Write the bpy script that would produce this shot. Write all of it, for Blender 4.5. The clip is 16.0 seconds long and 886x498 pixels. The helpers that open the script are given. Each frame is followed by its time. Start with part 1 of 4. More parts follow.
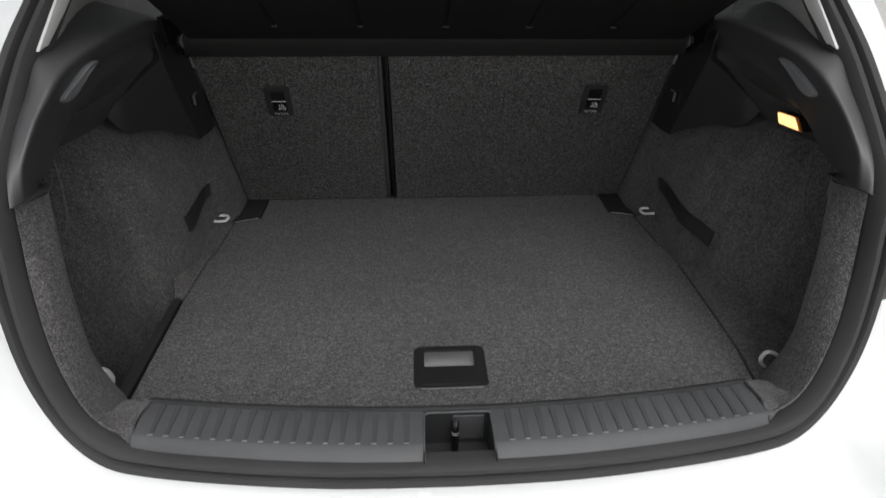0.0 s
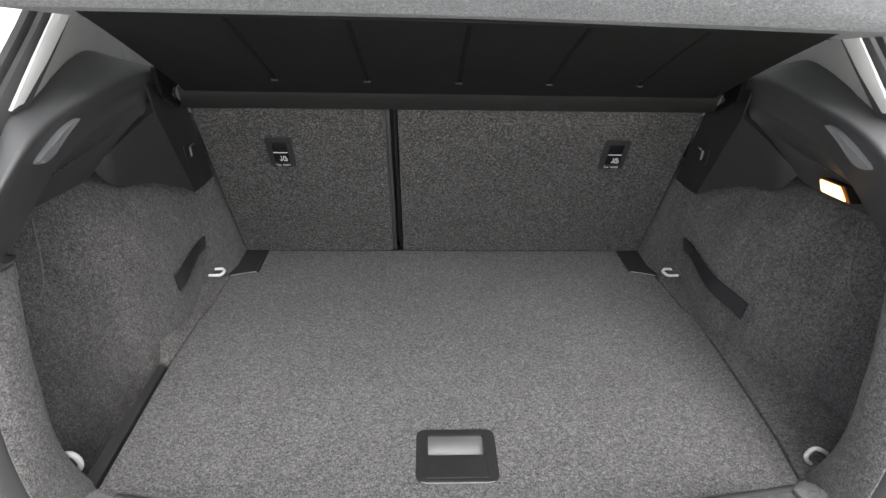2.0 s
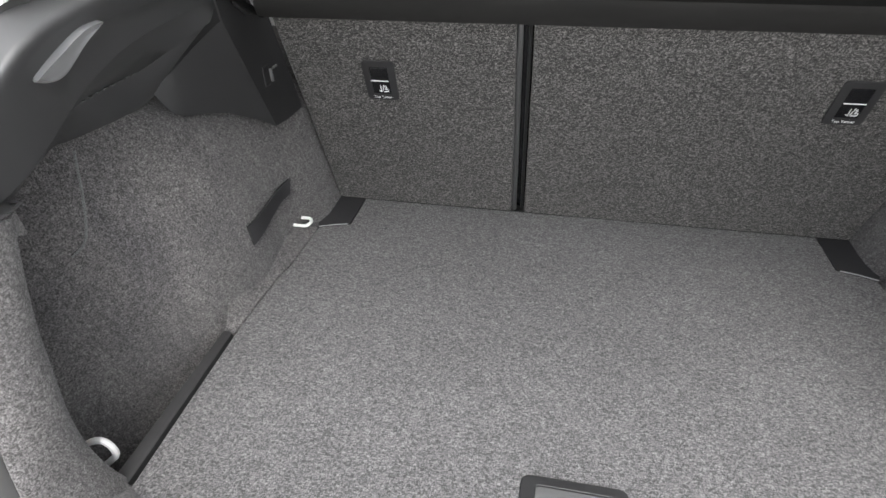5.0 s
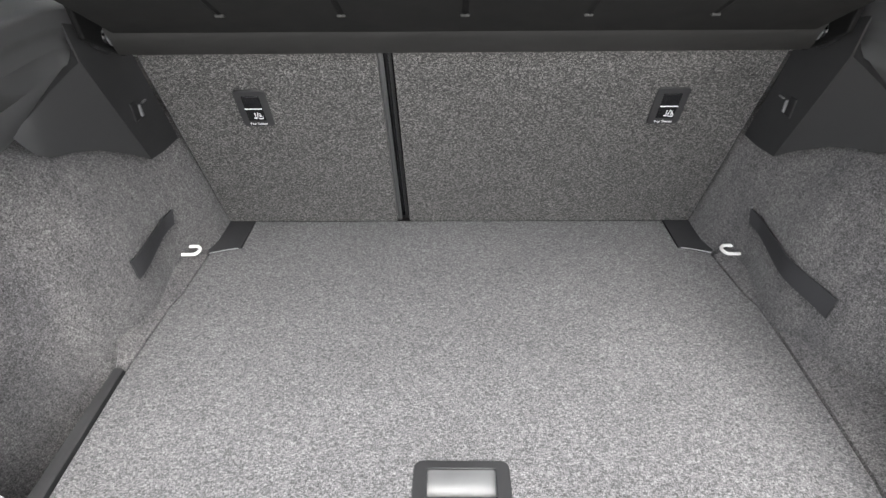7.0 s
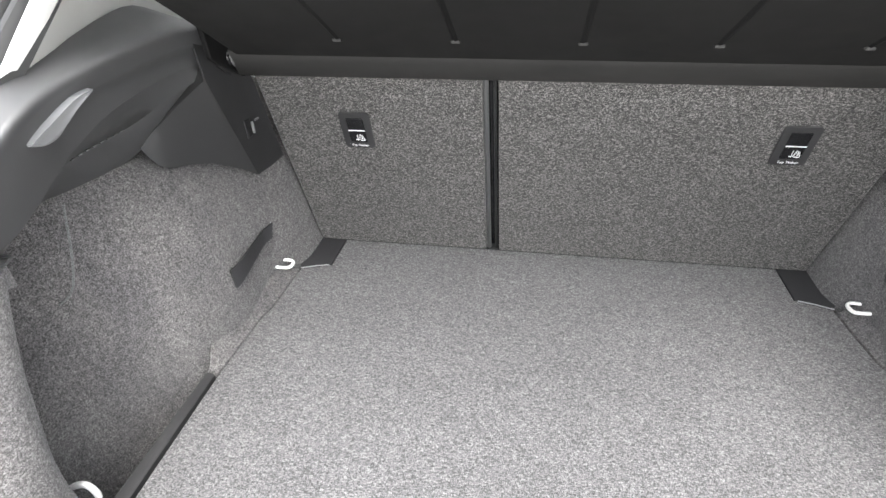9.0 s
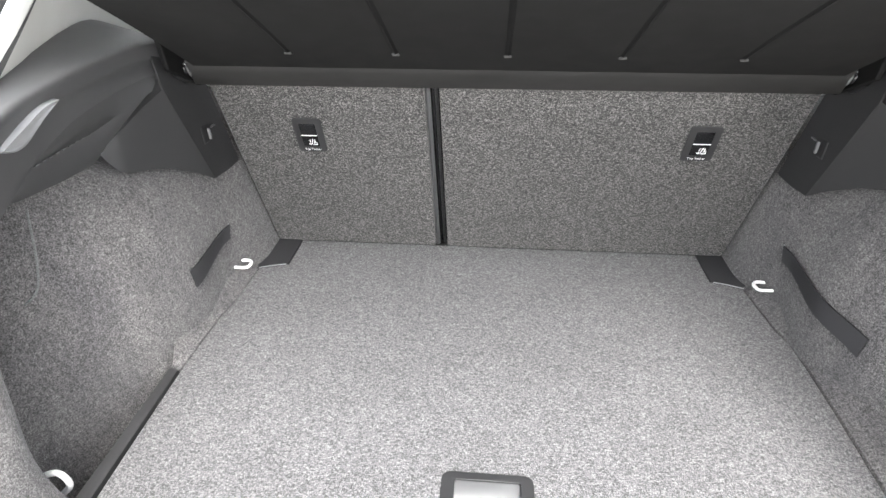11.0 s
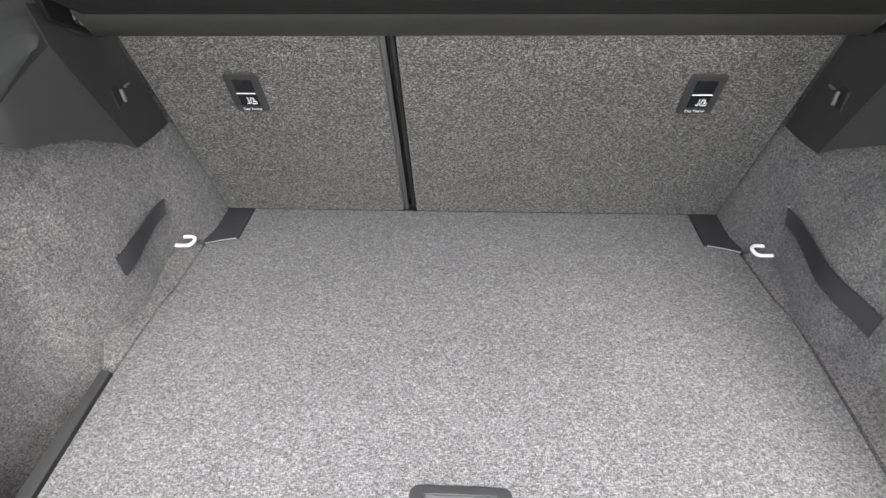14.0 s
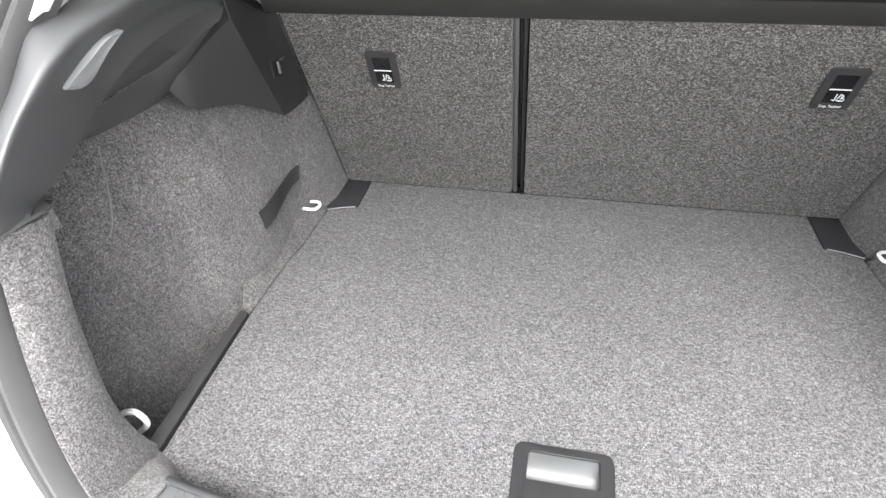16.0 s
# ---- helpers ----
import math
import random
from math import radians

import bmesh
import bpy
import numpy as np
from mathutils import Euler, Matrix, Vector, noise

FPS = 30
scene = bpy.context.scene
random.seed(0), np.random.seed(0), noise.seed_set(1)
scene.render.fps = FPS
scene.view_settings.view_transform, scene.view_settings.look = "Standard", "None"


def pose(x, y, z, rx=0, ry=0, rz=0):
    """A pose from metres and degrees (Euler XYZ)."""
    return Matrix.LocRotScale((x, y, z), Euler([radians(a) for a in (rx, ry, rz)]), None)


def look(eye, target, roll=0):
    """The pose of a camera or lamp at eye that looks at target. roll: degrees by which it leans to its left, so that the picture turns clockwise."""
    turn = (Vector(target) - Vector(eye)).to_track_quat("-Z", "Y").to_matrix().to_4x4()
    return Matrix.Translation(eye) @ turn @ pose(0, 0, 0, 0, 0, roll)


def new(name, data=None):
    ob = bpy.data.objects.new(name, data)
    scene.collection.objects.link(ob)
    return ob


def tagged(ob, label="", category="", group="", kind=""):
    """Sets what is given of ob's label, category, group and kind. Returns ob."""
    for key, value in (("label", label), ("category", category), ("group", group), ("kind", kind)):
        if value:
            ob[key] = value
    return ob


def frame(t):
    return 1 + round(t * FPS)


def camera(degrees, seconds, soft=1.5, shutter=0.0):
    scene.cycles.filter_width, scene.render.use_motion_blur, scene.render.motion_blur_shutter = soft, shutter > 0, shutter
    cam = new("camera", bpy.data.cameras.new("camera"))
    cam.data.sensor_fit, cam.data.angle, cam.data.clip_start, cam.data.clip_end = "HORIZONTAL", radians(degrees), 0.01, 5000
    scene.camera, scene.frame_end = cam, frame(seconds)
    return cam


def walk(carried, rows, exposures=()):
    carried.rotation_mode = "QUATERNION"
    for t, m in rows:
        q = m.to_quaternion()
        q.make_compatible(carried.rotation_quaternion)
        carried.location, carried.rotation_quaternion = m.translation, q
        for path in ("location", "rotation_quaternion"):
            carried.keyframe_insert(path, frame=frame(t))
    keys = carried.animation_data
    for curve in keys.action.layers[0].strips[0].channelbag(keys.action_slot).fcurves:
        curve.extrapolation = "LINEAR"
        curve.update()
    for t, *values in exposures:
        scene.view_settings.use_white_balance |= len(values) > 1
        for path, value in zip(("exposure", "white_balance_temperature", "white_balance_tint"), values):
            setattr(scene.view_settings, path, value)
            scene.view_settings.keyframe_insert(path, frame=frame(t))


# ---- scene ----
cam = camera(78.1, 16.0, shutter=0.2)
PATH = [
    (0, (-0.052, -1.295, 1.384), (0.042, 0.374, 0.286), 0.6),
    (0.2, (-0.057, -1.288, 1.403), (0.038, 0.416, 0.362), 1.1),
    (0.3, (-0.055, -1.283, 1.409), (0.032, 0.425, 0.374), 1.0),
    (0.5, (-0.047, -1.276, 1.41), (0.005, 0.459, 0.417), -0.5),
    (0.7, (-0.055, -1.273, 1.422), (-0.004, 0.470, 0.443), 0.4),
    (1, (-0.056, -1.278, 1.426), (-0.017, 0.484, 0.481), 0.7),
    (1.5, (-0.056, -1.258, 1.428), (-0.019, 0.502, 0.477), 0.4),
    (1.8, (-0.053, -1.222, 1.410), (0.012, 0.521, 0.428), 0.6),
    (2, (-0.049, -1.188, 1.399), (0.017, 0.537, 0.389), 1.2),
    (2.2, (-0.065, -1.138, 1.392), (-0.047, 0.587, 0.377), 1.6),
    (2.5, (-0.092, -1.078, 1.381), (-0.3, 0.663, 0.419), 1.4),
    (2.7, (-0.13, -1.052, 1.377), (-0.493, 0.673, 0.432), 2.5),
    (2.8, (-0.15, -1.041, 1.376), (-0.606, 0.654, 0.417), 2.4),
    (3, (-0.143, -1.043, 1.371), (-0.786, 0.586, 0.405), 0.7),
    (3.2, (-0.143, -1.026, 1.375), (-0.781, 0.538, 0.304), 0.7),
    (3.5, (-0.137, -1.026, 1.357), (-0.772, 0.559, 0.316), 0.9),
    (3.7, (-0.132, -1.005, 1.346), (-0.753, 0.580, 0.290), -0.7),
    (4, (-0.12, -0.983, 1.321), (-0.679, 0.578, 0.204), -1.5),
    (4.2, (-0.106, -0.965, 1.321), (-0.586, 0.599, 0.171), -1.9),
    (4.5, (-0.079, -0.948, 1.318), (-0.395, 0.67, 0.186), -0.4),
    (4.7, (-0.072, -0.940, 1.325), (-0.342, 0.640, 0.129), 0.1),
    (5, (-0.07, -0.944, 1.307), (-0.407, 0.621, 0.109), -1.6),
    (5.2, (-0.076, -0.95, 1.301), (-0.434, 0.621, 0.117), -3.6),
    (7.3, (-0.007, -0.988, 1.349), (-0.029, 0.63, 0.174), -0.5),
    (7.5, (-0.027, -0.987, 1.347), (-0.178, 0.635, 0.188), -1.2),
    (8, (-0.037, -0.985, 1.348), (-0.299, 0.629, 0.196), -1.4),
    (8.5, (-0.035, -0.965, 1.344), (-0.341, 0.669, 0.232), -0.9),
    (9, (-0.039, -0.965, 1.34), (-0.352, 0.674, 0.238), -2.0),
    (9.5, (-0.037, -0.984, 1.352), (-0.324, 0.68, 0.28), -1.8),
    (9.7, (-0.026, -0.989, 1.353), (-0.252, 0.681, 0.275), -1.7),
    (11.8, (-0.01, -1.051, 1.37), (-0.172, 0.609, 0.266), -0.8),
    (12, (-0.012, -1.047, 1.362), (-0.209, 0.587, 0.226), -1.4),
    (12.5, (-0.01, -1.031, 1.355), (-0.226, 0.572, 0.18), -1.8),
    (13, (-0.002, -1.002, 1.354), (-0.176, 0.613, 0.188), -0.7),
    (13.5, (-0.003, -0.954, 1.344), (-0.155, 0.62, 0.119), -1.0),
    (14, (0.005, -0.902, 1.348), (-0.091, 0.634, 0.071), -1.3),
    (14.5, (0.019, -0.928, 1.346), (0.065, 0.616, 0.076), 1.2),
    (15, (-0.019, -0.952, 1.344), (-0.092, 0.599, 0.083), 2.2),
    (15.5, (-0.062, -0.964, 1.345), (-0.387, 0.549, 0.078), 0.7),
    (16, (-0.05, -0.968, 1.349), (-0.413, 0.529, 0.073), -3.0),
]
LIGHT_STOPS = [(0.0, 0.17), (0.5, 0.90), (1.0, 1.3), (1.5, 1.45), (2.0, 1.6), (2.5, 1.72), (3.5, 1.85), (4.0, 1.75), (4.5, 1.78), (5.0, 2.05), (7.5, 2.65), (9.0, 2.93), (9.5, 3.02), (12.0, 3.08), (13.0, 2.95), (14.0, 2.82), (14.5, 2.95), (15.0, 2.95), (16.0, 2.92)]
walk(cam, [(t, look(eye, target, roll)) for t, eye, target, roll in PATH], LIGHT_STOPS)

# ---- light ----
world = bpy.data.worlds.new("overcast")
scene.world = world
world.use_nodes = True
wn, wl = world.node_tree.nodes, world.node_tree.links
sky = wn.new("ShaderNodeTexSky")
sky.sky_type, sky.sun_disc = "NISHITA", False
sky.sun_elevation, sky.sun_rotation = radians(61), radians(163)
sky.dust_density, sky.air_density, sky.ozone_density = 4.0, 1.0, 1.0
grey = wn.new("ShaderNodeHueSaturation")
grey.inputs["Saturation"].default_value = 0.18
back = wn["Background"]
back.inputs["Strength"].default_value = 0.15
wl.new(sky.outputs["Color"], grey.inputs["Color"])
wl.new(grey.outputs["Color"], back.inputs["Color"])
sun_data = bpy.data.lights.new("sun", "SUN")
sun_data.energy, sun_data.angle, sun_data.color = 0.6, radians(35), (1.0, 0.985, 0.96)
sun = new("sun", sun_data)
sun.matrix_world = look((1.15, -4.2, 8.0), (0, -0.4, 0.7))

# ---- materials ----


def shader(name, rough=0.6, metal=0.0):
    m = bpy.data.materials.new(name)
    m.use_nodes = True
    b = m.node_tree.nodes["Principled BSDF"]
    b.inputs["Roughness"].default_value, b.inputs["Metallic"].default_value = rough, metal
    return m, m.node_tree.nodes, m.node_tree.links, b


def noise_node(n, l, scale, detail=3.0, rough=0.6, stretch=None):
    co = n.new("ShaderNodeTexCoord")
    tx = n.new("ShaderNodeTexNoise")
    tx.inputs["Scale"].default_value, tx.inputs["Detail"].default_value, tx.inputs["Roughness"].default_value = scale, detail, rough
    if stretch:
        mp = n.new("ShaderNodeMapping")
        mp.inputs["Scale"].default_value = stretch
        l.new(co.outputs["Object"], mp.inputs["Vector"])
        l.new(mp.outputs["Vector"], tx.inputs["Vector"])
    else:
        l.new(co.outputs["Object"], tx.inputs["Vector"])
    return tx


def ramp(n, l, source, stops):
    r = n.new("ShaderNodeValToRGB")
    while len(r.color_ramp.elements) < len(stops):
        r.color_ramp.elements.new(0.5)
    for e, (p, c) in zip(r.color_ramp.elements, stops):
        e.position, e.color = p, (*c, 1)
    l.new(source, r.inputs["Fac"])
    return r


def bump(n, l, b, source, strength, distance):
    k = n.new("ShaderNodeBump")
    k.inputs["Strength"].default_value, k.inputs["Distance"].default_value = strength, distance
    l.new(source, k.inputs["Height"])
    l.new(k.outputs["Normal"], b.inputs["Normal"])


def multiply(n, l, a, c):
    x = n.new("ShaderNodeMix")
    x.data_type, x.blend_type = "RGBA", "MULTIPLY"
    x.inputs["Factor"].default_value = 1.0
    l.new(a, x.inputs["A"])
    l.new(c, x.inputs["B"])
    return x.outputs["Result"]


def carpet(name, dark, mid, light, scale=330.0, spread=0.06, relief=0.0012, tuft_scale=110.0, tuft_depth=0.28, streaks=False):
    """Speckled needle felt: short fibres in two directions, pale flecks, broad changes of tone, upright and warmer with
    streaks.
    """
    m, n, l, b = shader(name, 0.95)
    one = noise_node(n, l, scale, 2.0, 0.6, (1.0, 2.7, 1.9))
    two = noise_node(n, l, scale * 1.15, 2.0, 0.6, (2.7, 1.0, 1.5))
    one.inputs["Distortion"].default_value = two.inputs["Distortion"].default_value = 0.6
    add = n.new("ShaderNodeMix")
    l.new(one.outputs["Fac"], add.inputs[2])
    l.new(two.outputs["Fac"], add.inputs[3])
    add.inputs[0].default_value = 0.5
    wide = noise_node(n, l, 16.0, 3.0, 0.55, (1.0, 1.0, 0.28)) if streaks else noise_node(n, l, 7.0, 3.0, 0.6)
    tuft = noise_node(n, l, tuft_scale, 4.0, 0.75, (1.0, 1.8, 1.4))
    col = ramp(n, l, add.outputs[0], [(0.5 - 1.4 * spread, dark), (0.5 + 0.1 * spread, mid), (0.5 + 1.5 * spread, light)])
    tone = ramp(n, l, wide.outputs["Fac"], [(0.36, (0.80, 0.785, 0.80)), (0.64, (1.08, 1.055, 1.045))] if streaks else [(0.3, (0.88, 0.88, 0.88)), (0.7, (1.0, 1.0, 1.0))])
    pile = ramp(n, l, tuft.outputs["Fac"], [(0.36, (1 - tuft_depth,) * 3), (0.64, (1 + tuft_depth * 0.9,) * 3)])
    both = multiply(n, l, tone.outputs["Color"], pile.outputs["Color"])
    l.new(multiply(n, l, col.outputs["Color"], both), b.inputs["Base Color"])
    b.inputs["Specular IOR Level"].default_value = 0.12
    b.inputs["Sheen Weight"].default_value = 0.15
    b.inputs["Sheen Roughness"].default_value = 0.6
    bump(n, l, b, add.outputs[0], 0.6, relief)
    return m


def plastic(name, colour, rough, grain=900.0, relief=0.25, spec=0.5, coat=0.0, mottle=1.0):
    m, n, l, b = shader(name, rough)
    fine = noise_node(n, l, grain, 2.0)
    wide = noise_node(n, l, 9.0, 4.0)
    lo, hi = tuple(c * (1 - 0.15 * mottle) for c in colour), tuple(min(1.0, c * (1 + 0.12 * mottle)) for c in colour)
    col = ramp(n, l, wide.outputs["Fac"], [(0.3, lo), (0.7, hi)])
    l.new(col.outputs["Color"], b.inputs["Base Color"])
    dust = ramp(n, l, wide.outputs["Fac"], [(0.3, (rough * 0.9,) * 3), (0.7, (min(1.0, rough * 1.15),) * 3)])
    l.new(dust.outputs["Color"], b.inputs["Roughness"])
    b.inputs["Specular IOR Level"].default_value = spec
    b.inputs["Coat Weight"].default_value = coat
    b.inputs["Coat Roughness"].default_value = rough * 0.9
    bump(n, l, b, fine.outputs["Fac"], relief, 0.0006)
    return m


def glow(name, colour, strength):
    m, n, l, b = shader(name, 0.4)
    b.inputs["Base Color"].default_value = (*colour, 1)
    b.inputs["Emission Color"].default_value = (*colour, 1)
    b.inputs["Emission Strength"].default_value = strength
    return m


def clear(name, colour, rough=0.0):
    m, n, l, b = shader(name, rough)
    b.inputs["Base Color"].default_value = (*colour, 1)
    b.inputs["Transmission Weight"].default_value = 1.0
    b.inputs["IOR"].default_value = 1.45
    return m


FLOOR_CARPET = carpet("floor_carpet", (0.041, 0.0406, 0.042), (0.0975, 0.097, 0.099), (0.185, 0.181, 0.184), 240.0, 0.064, tuft_scale=115.0, tuft_depth=0.30)
WALL_CARPET = carpet("wall_carpet", (0.041, 0.0405, 0.0407), (0.100, 0.0987, 0.0988), (0.178, 0.1755, 0.1765), 275.0, 0.066, tuft_scale=95.0, tuft_depth=0.30, streaks=True)
SEAT_CARPET = carpet("seat_carpet", (0.016, 0.0157, 0.0150), (0.053, 0.0515, 0.0500), (0.180, 0.174, 0.168), 255.0, 0.060, tuft_scale=125.0, tuft_depth=0.30)
SHELF_FELT = carpet("shelf_felt", (0.085, 0.0875, 0.088), (0.140, 0.1435, 0.1445), (0.205, 0.209, 0.211), 430.0, 0.080, tuft_scale=210.0, tuft_depth=0.16)
SHELF_BOARD = plastic("shelf_board", (0.0078, 0.0077, 0.0074), 0.8, 500.0, 0.3, 0.2)
STRIP_GREY = plastic("strip_grey", (0.024, 0.0236, 0.0225), 0.65, 500.0, 0.25, 0.35)
TRIM_BLACK = plastic("trim_black", (0.040, 0.0405, 0.0415), 0.54, 1100.0, 0.14, 1.0, 0.2)
PANEL_BLACK = plastic("panel_black", (0.024, 0.0242, 0.025), 0.6, 1100.0, 0.25, 0.4)
TRIM_DARK = plastic("trim_dark", (0.014, 0.0142, 0.015), 0.5, 1100.0, 0.25)
SILL_BLACK = plastic("sill_black", (0.082, 0.084, 0.088), 0.5, 1100.0, 0.3)
GROOVE_BLACK = plastic("groove_black", (0.030, 0.031, 0.032), 0.5, 1100.0, 0.3)
SILL_SHADE = plastic("sill_shade", (0.060, 0.062, 0.065), 0.55, 1100.0, 0.3)
RUBBER = plastic("rubber", (0.046, 0.046, 0.046), 0.58, 300.0, 0.15, 0.3)
PILLAR_GREY = plastic("pillar_grey", (0.52, 0.52, 0.50), 0.6, 700.0, 0.2, mottle=0.4)
PILLAR_WHITE = plastic("pillar_white", (0.74, 0.74, 0.72), 0.55, 700.0, 0.2, mottle=0.4)
PAD_VINYL = plastic("pad_vinyl", (0.030, 0.030, 0.032), 0.6, 800.0, 0.3, 0.35)
GLOSS_BLACK = plastic("gloss_black", (0.008, 0.008, 0.009), 0.2, 300.0, 0.02)
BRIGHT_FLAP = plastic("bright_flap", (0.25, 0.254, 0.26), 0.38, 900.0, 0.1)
CUP_GREY = plastic("cup_grey", (0.13, 0.132, 0.135), 0.42, 900.0, 0.1)
FINGER_GREY = plastic("finger_grey", (0.082, 0.083, 0.085), 0.38, 900.0, 0.1)
RIB_BLACK = plastic("rib_black", (0.005, 0.005, 0.005), 0.7, 500.0, 0.2, 0.15)
BEAD_GREY = plastic("bead_grey", (0.13, 0.13, 0.133), 0.35, 200.0, 0.05)
WHITE_STEEL = plastic("white_steel", (0.80, 0.80, 0.79), 0.35, 200.0, 0.05)
MARK_WHITE = plastic("mark_white", (0.75, 0.75, 0.75), 0.5, 200.0, 0.05)
BODY_WHITE = plastic("body_white", (0.81, 0.82, 0.82), 0.25, 60.0, 0.01, mottle=0.15)
BRACKET_GREY = plastic("bracket_grey", (0.068, 0.069, 0.072), 0.42, 200.0, 0.1)
HEADLINER = carpet("headliner", (0.36, 0.36, 0.34), (0.42, 0.42, 0.40), (0.5, 0.5, 0.48), 500.0)
SEAT_CLOTH = carpet("seat_cloth", (0.008, 0.008, 0.009), (0.014, 0.014, 0.015), (0.025, 0.025, 0.026), 500.0)
CORD = plastic("cord", (0.02, 0.02, 0.022), 0.7)
LAMP_GLOW = glow("lamp_glow", (1.0, 0.60, 0.25), 1.5)
AMBER = plastic("amber", (0.75, 0.22, 0.03), 0.3, 200.0, 0.05)
GLASS = clear("glass", (0.96, 0.98, 0.97))
TYRE = plastic("tyre", (0.03, 0.03, 0.03), 0.8, 80.0, 0.3)
RIM = plastic("rim_alloy", (0.17, 0.135, 0.11), 0.35, 80.0, 0.05)
RIM_DARK = plastic("rim_dark", (0.022, 0.020, 0.019), 0.5, 80.0, 0.05)
BLUE_PAINT = plastic("blue_paint", (0.02, 0.07, 0.42), 0.2, 60.0, 0.01, mottle=0.2)
WINDOW_DARK = plastic("window_dark", (0.02, 0.022, 0.025), 0.08, 60.0, 0.01)
RED_PLASTIC = plastic("red_plastic", (0.30, 0.008, 0.008), 0.2, 60.0, 0.02)


def lens_material():
    m, n, l, b = shader("tail_lens", 0.38)
    b.inputs["Specular IOR Level"].default_value = 0.06
    co = n.new("ShaderNodeTexCoord")
    mp = n.new("ShaderNodeMapping")
    mp.inputs["Rotation"].default_value = (0.0, 0.5, 0.0)
    mp.inputs["Scale"].default_value = (1.7, 0.5, 0.62)
    l.new(co.outputs["Object"], mp.inputs["Vector"])
    cells = n.new("ShaderNodeTexVoronoi")
    cells.inputs["Scale"].default_value = 44.0
    l.new(mp.outputs["Vector"], cells.inputs["Vector"])
    split = n.new("ShaderNodeSeparateColor")
    l.new(cells.outputs["Color"], split.inputs["Color"])
    fine = noise_node(n, l, 30.0, 3.0, 0.6, (1.0, 1.0, 2.4))
    mixed = n.new("ShaderNodeMix")
    mixed.inputs[0].default_value = 0.35
    l.new(split.outputs["Red"], mixed.inputs[2])
    l.new(fine.outputs["Fac"], mixed.inputs[3])
    col = ramp(n, l, mixed.outputs[0], [(0.30, (0.27, 0.004, 0.002)), (0.44, (0.34, 0.022, 0.003)), (0.56, (0.40, 0.085, 0.004)), (0.70, (0.46, 0.190, 0.015))])
    l.new(col.outputs["Color"], b.inputs["Base Color"])
    return m


TAIL_LENS = lens_material()


def ground_material():
    m, n, l, b = shader("pale_paving", 0.85)
    wide = noise_node(n, l, 0.6, 5.0)
    fine = noise_node(n, l, 60.0, 3.0)
    col = ramp(n, l, wide.outputs["Fac"], [(0.3, (0.46, 0.455, 0.44)), (0.7, (0.60, 0.595, 0.58))])
    speck = ramp(n, l, fine.outputs["Fac"], [(0.3, (0.8, 0.8, 0.8)), (0.7, (1.0, 1.0, 1.0))])
    l.new(multiply(n, l, col.outputs["Color"], speck.outputs["Color"]), b.inputs["Base Color"])
    bump(n, l, b, fine.outputs["Fac"], 0.4, 0.004)
    return m


PAVING = ground_material()

# ---- building helpers ----


def smooth(bm, on=True):
    for f in bm.faces:
        f.smooth = on
    for e in bm.edges:
        if len(e.link_faces) == 2 and e.calc_face_angle(0.0) > 0.7:
            e.smooth = False
    return bm


def part(name, bm, material, parent=None, label=""):
    """One mesh object from a bmesh, under a thing or a part."""
    bmesh.ops.recalc_face_normals(bm, faces=bm.faces)
    me = bpy.data.meshes.new(name)
    bm.to_mesh(me)
    bm.free()
    for mat in material if isinstance(material, (list, tuple)) else [material]:
        me.materials.append(mat)
    ob = new(name, me)
    ob.parent = parent
    if label:
        tagged(ob, label)
    return ob


def thing(name, label, category, group="", at=(0, 0, 0), kind=""):
    ob = new(name)
    ob.location = at
    ob.empty_display_size = 0.05
    return tagged(ob, label, category, group, kind)


def loft(rows, thick=0.0, closed=False, soft=True):
    """A skin over rows of points; thick gives it depth."""
    bm = bmesh.new()
    grid = [[bm.verts.new(p) for p in row] for row in rows]
    count = len(rows[0])
    for a, b in zip(grid, grid[1:]):
        for i in range(count if closed else count - 1):
            j = (i + 1) % count
            q = [a[i], a[j], b[j], b[i]]
            if len({tuple(round(c, 5) for c in v.co) for v in q}) == 4:
                bm.faces.new(q)
    bmesh.ops.remove_doubles(bm, verts=bm.verts, dist=0.0002)
    if thick:
        bmesh.ops.recalc_face_normals(bm, faces=bm.faces)
        skin = np.array([v.co[:] for v in bm.verts])
        bmesh.ops.solidify(bm, geom=bm.faces[:], thickness=thick)
        for v in bm.verts:
            away = np.linalg.norm(skin - np.array(v.co[:]), axis=1)
            k = int(away.argmin())
            if away[k] > 1.6 * thick:
                near = Vector(skin[k])
                v.co = near + (v.co - near) * (1.4 * thick / away[k])
    return smooth(bm, soft)


def block(x0, x1, y0, y1, z0, z1, edge=0.003, segments=2, m=None):
    """A box with rounded edges."""
    bm = bmesh.new()
    bmesh.ops.create_cube(bm, size=1.0)
    bmesh.ops.transform(bm, verts=bm.verts, matrix=Matrix.Translation(((x0 + x1) / 2, (y0 + y1) / 2, (z0 + z1) / 2)) @ Matrix.Diagonal((x1 - x0, y1 - y0, z1 - z0, 1)))
    if edge:
        bmesh.ops.bevel(bm, geom=bm.edges[:], offset=edge, segments=segments, profile=0.5, affect="EDGES")
    if m is not None:
        bmesh.ops.transform(bm, verts=bm.verts, matrix=m)
    return bm


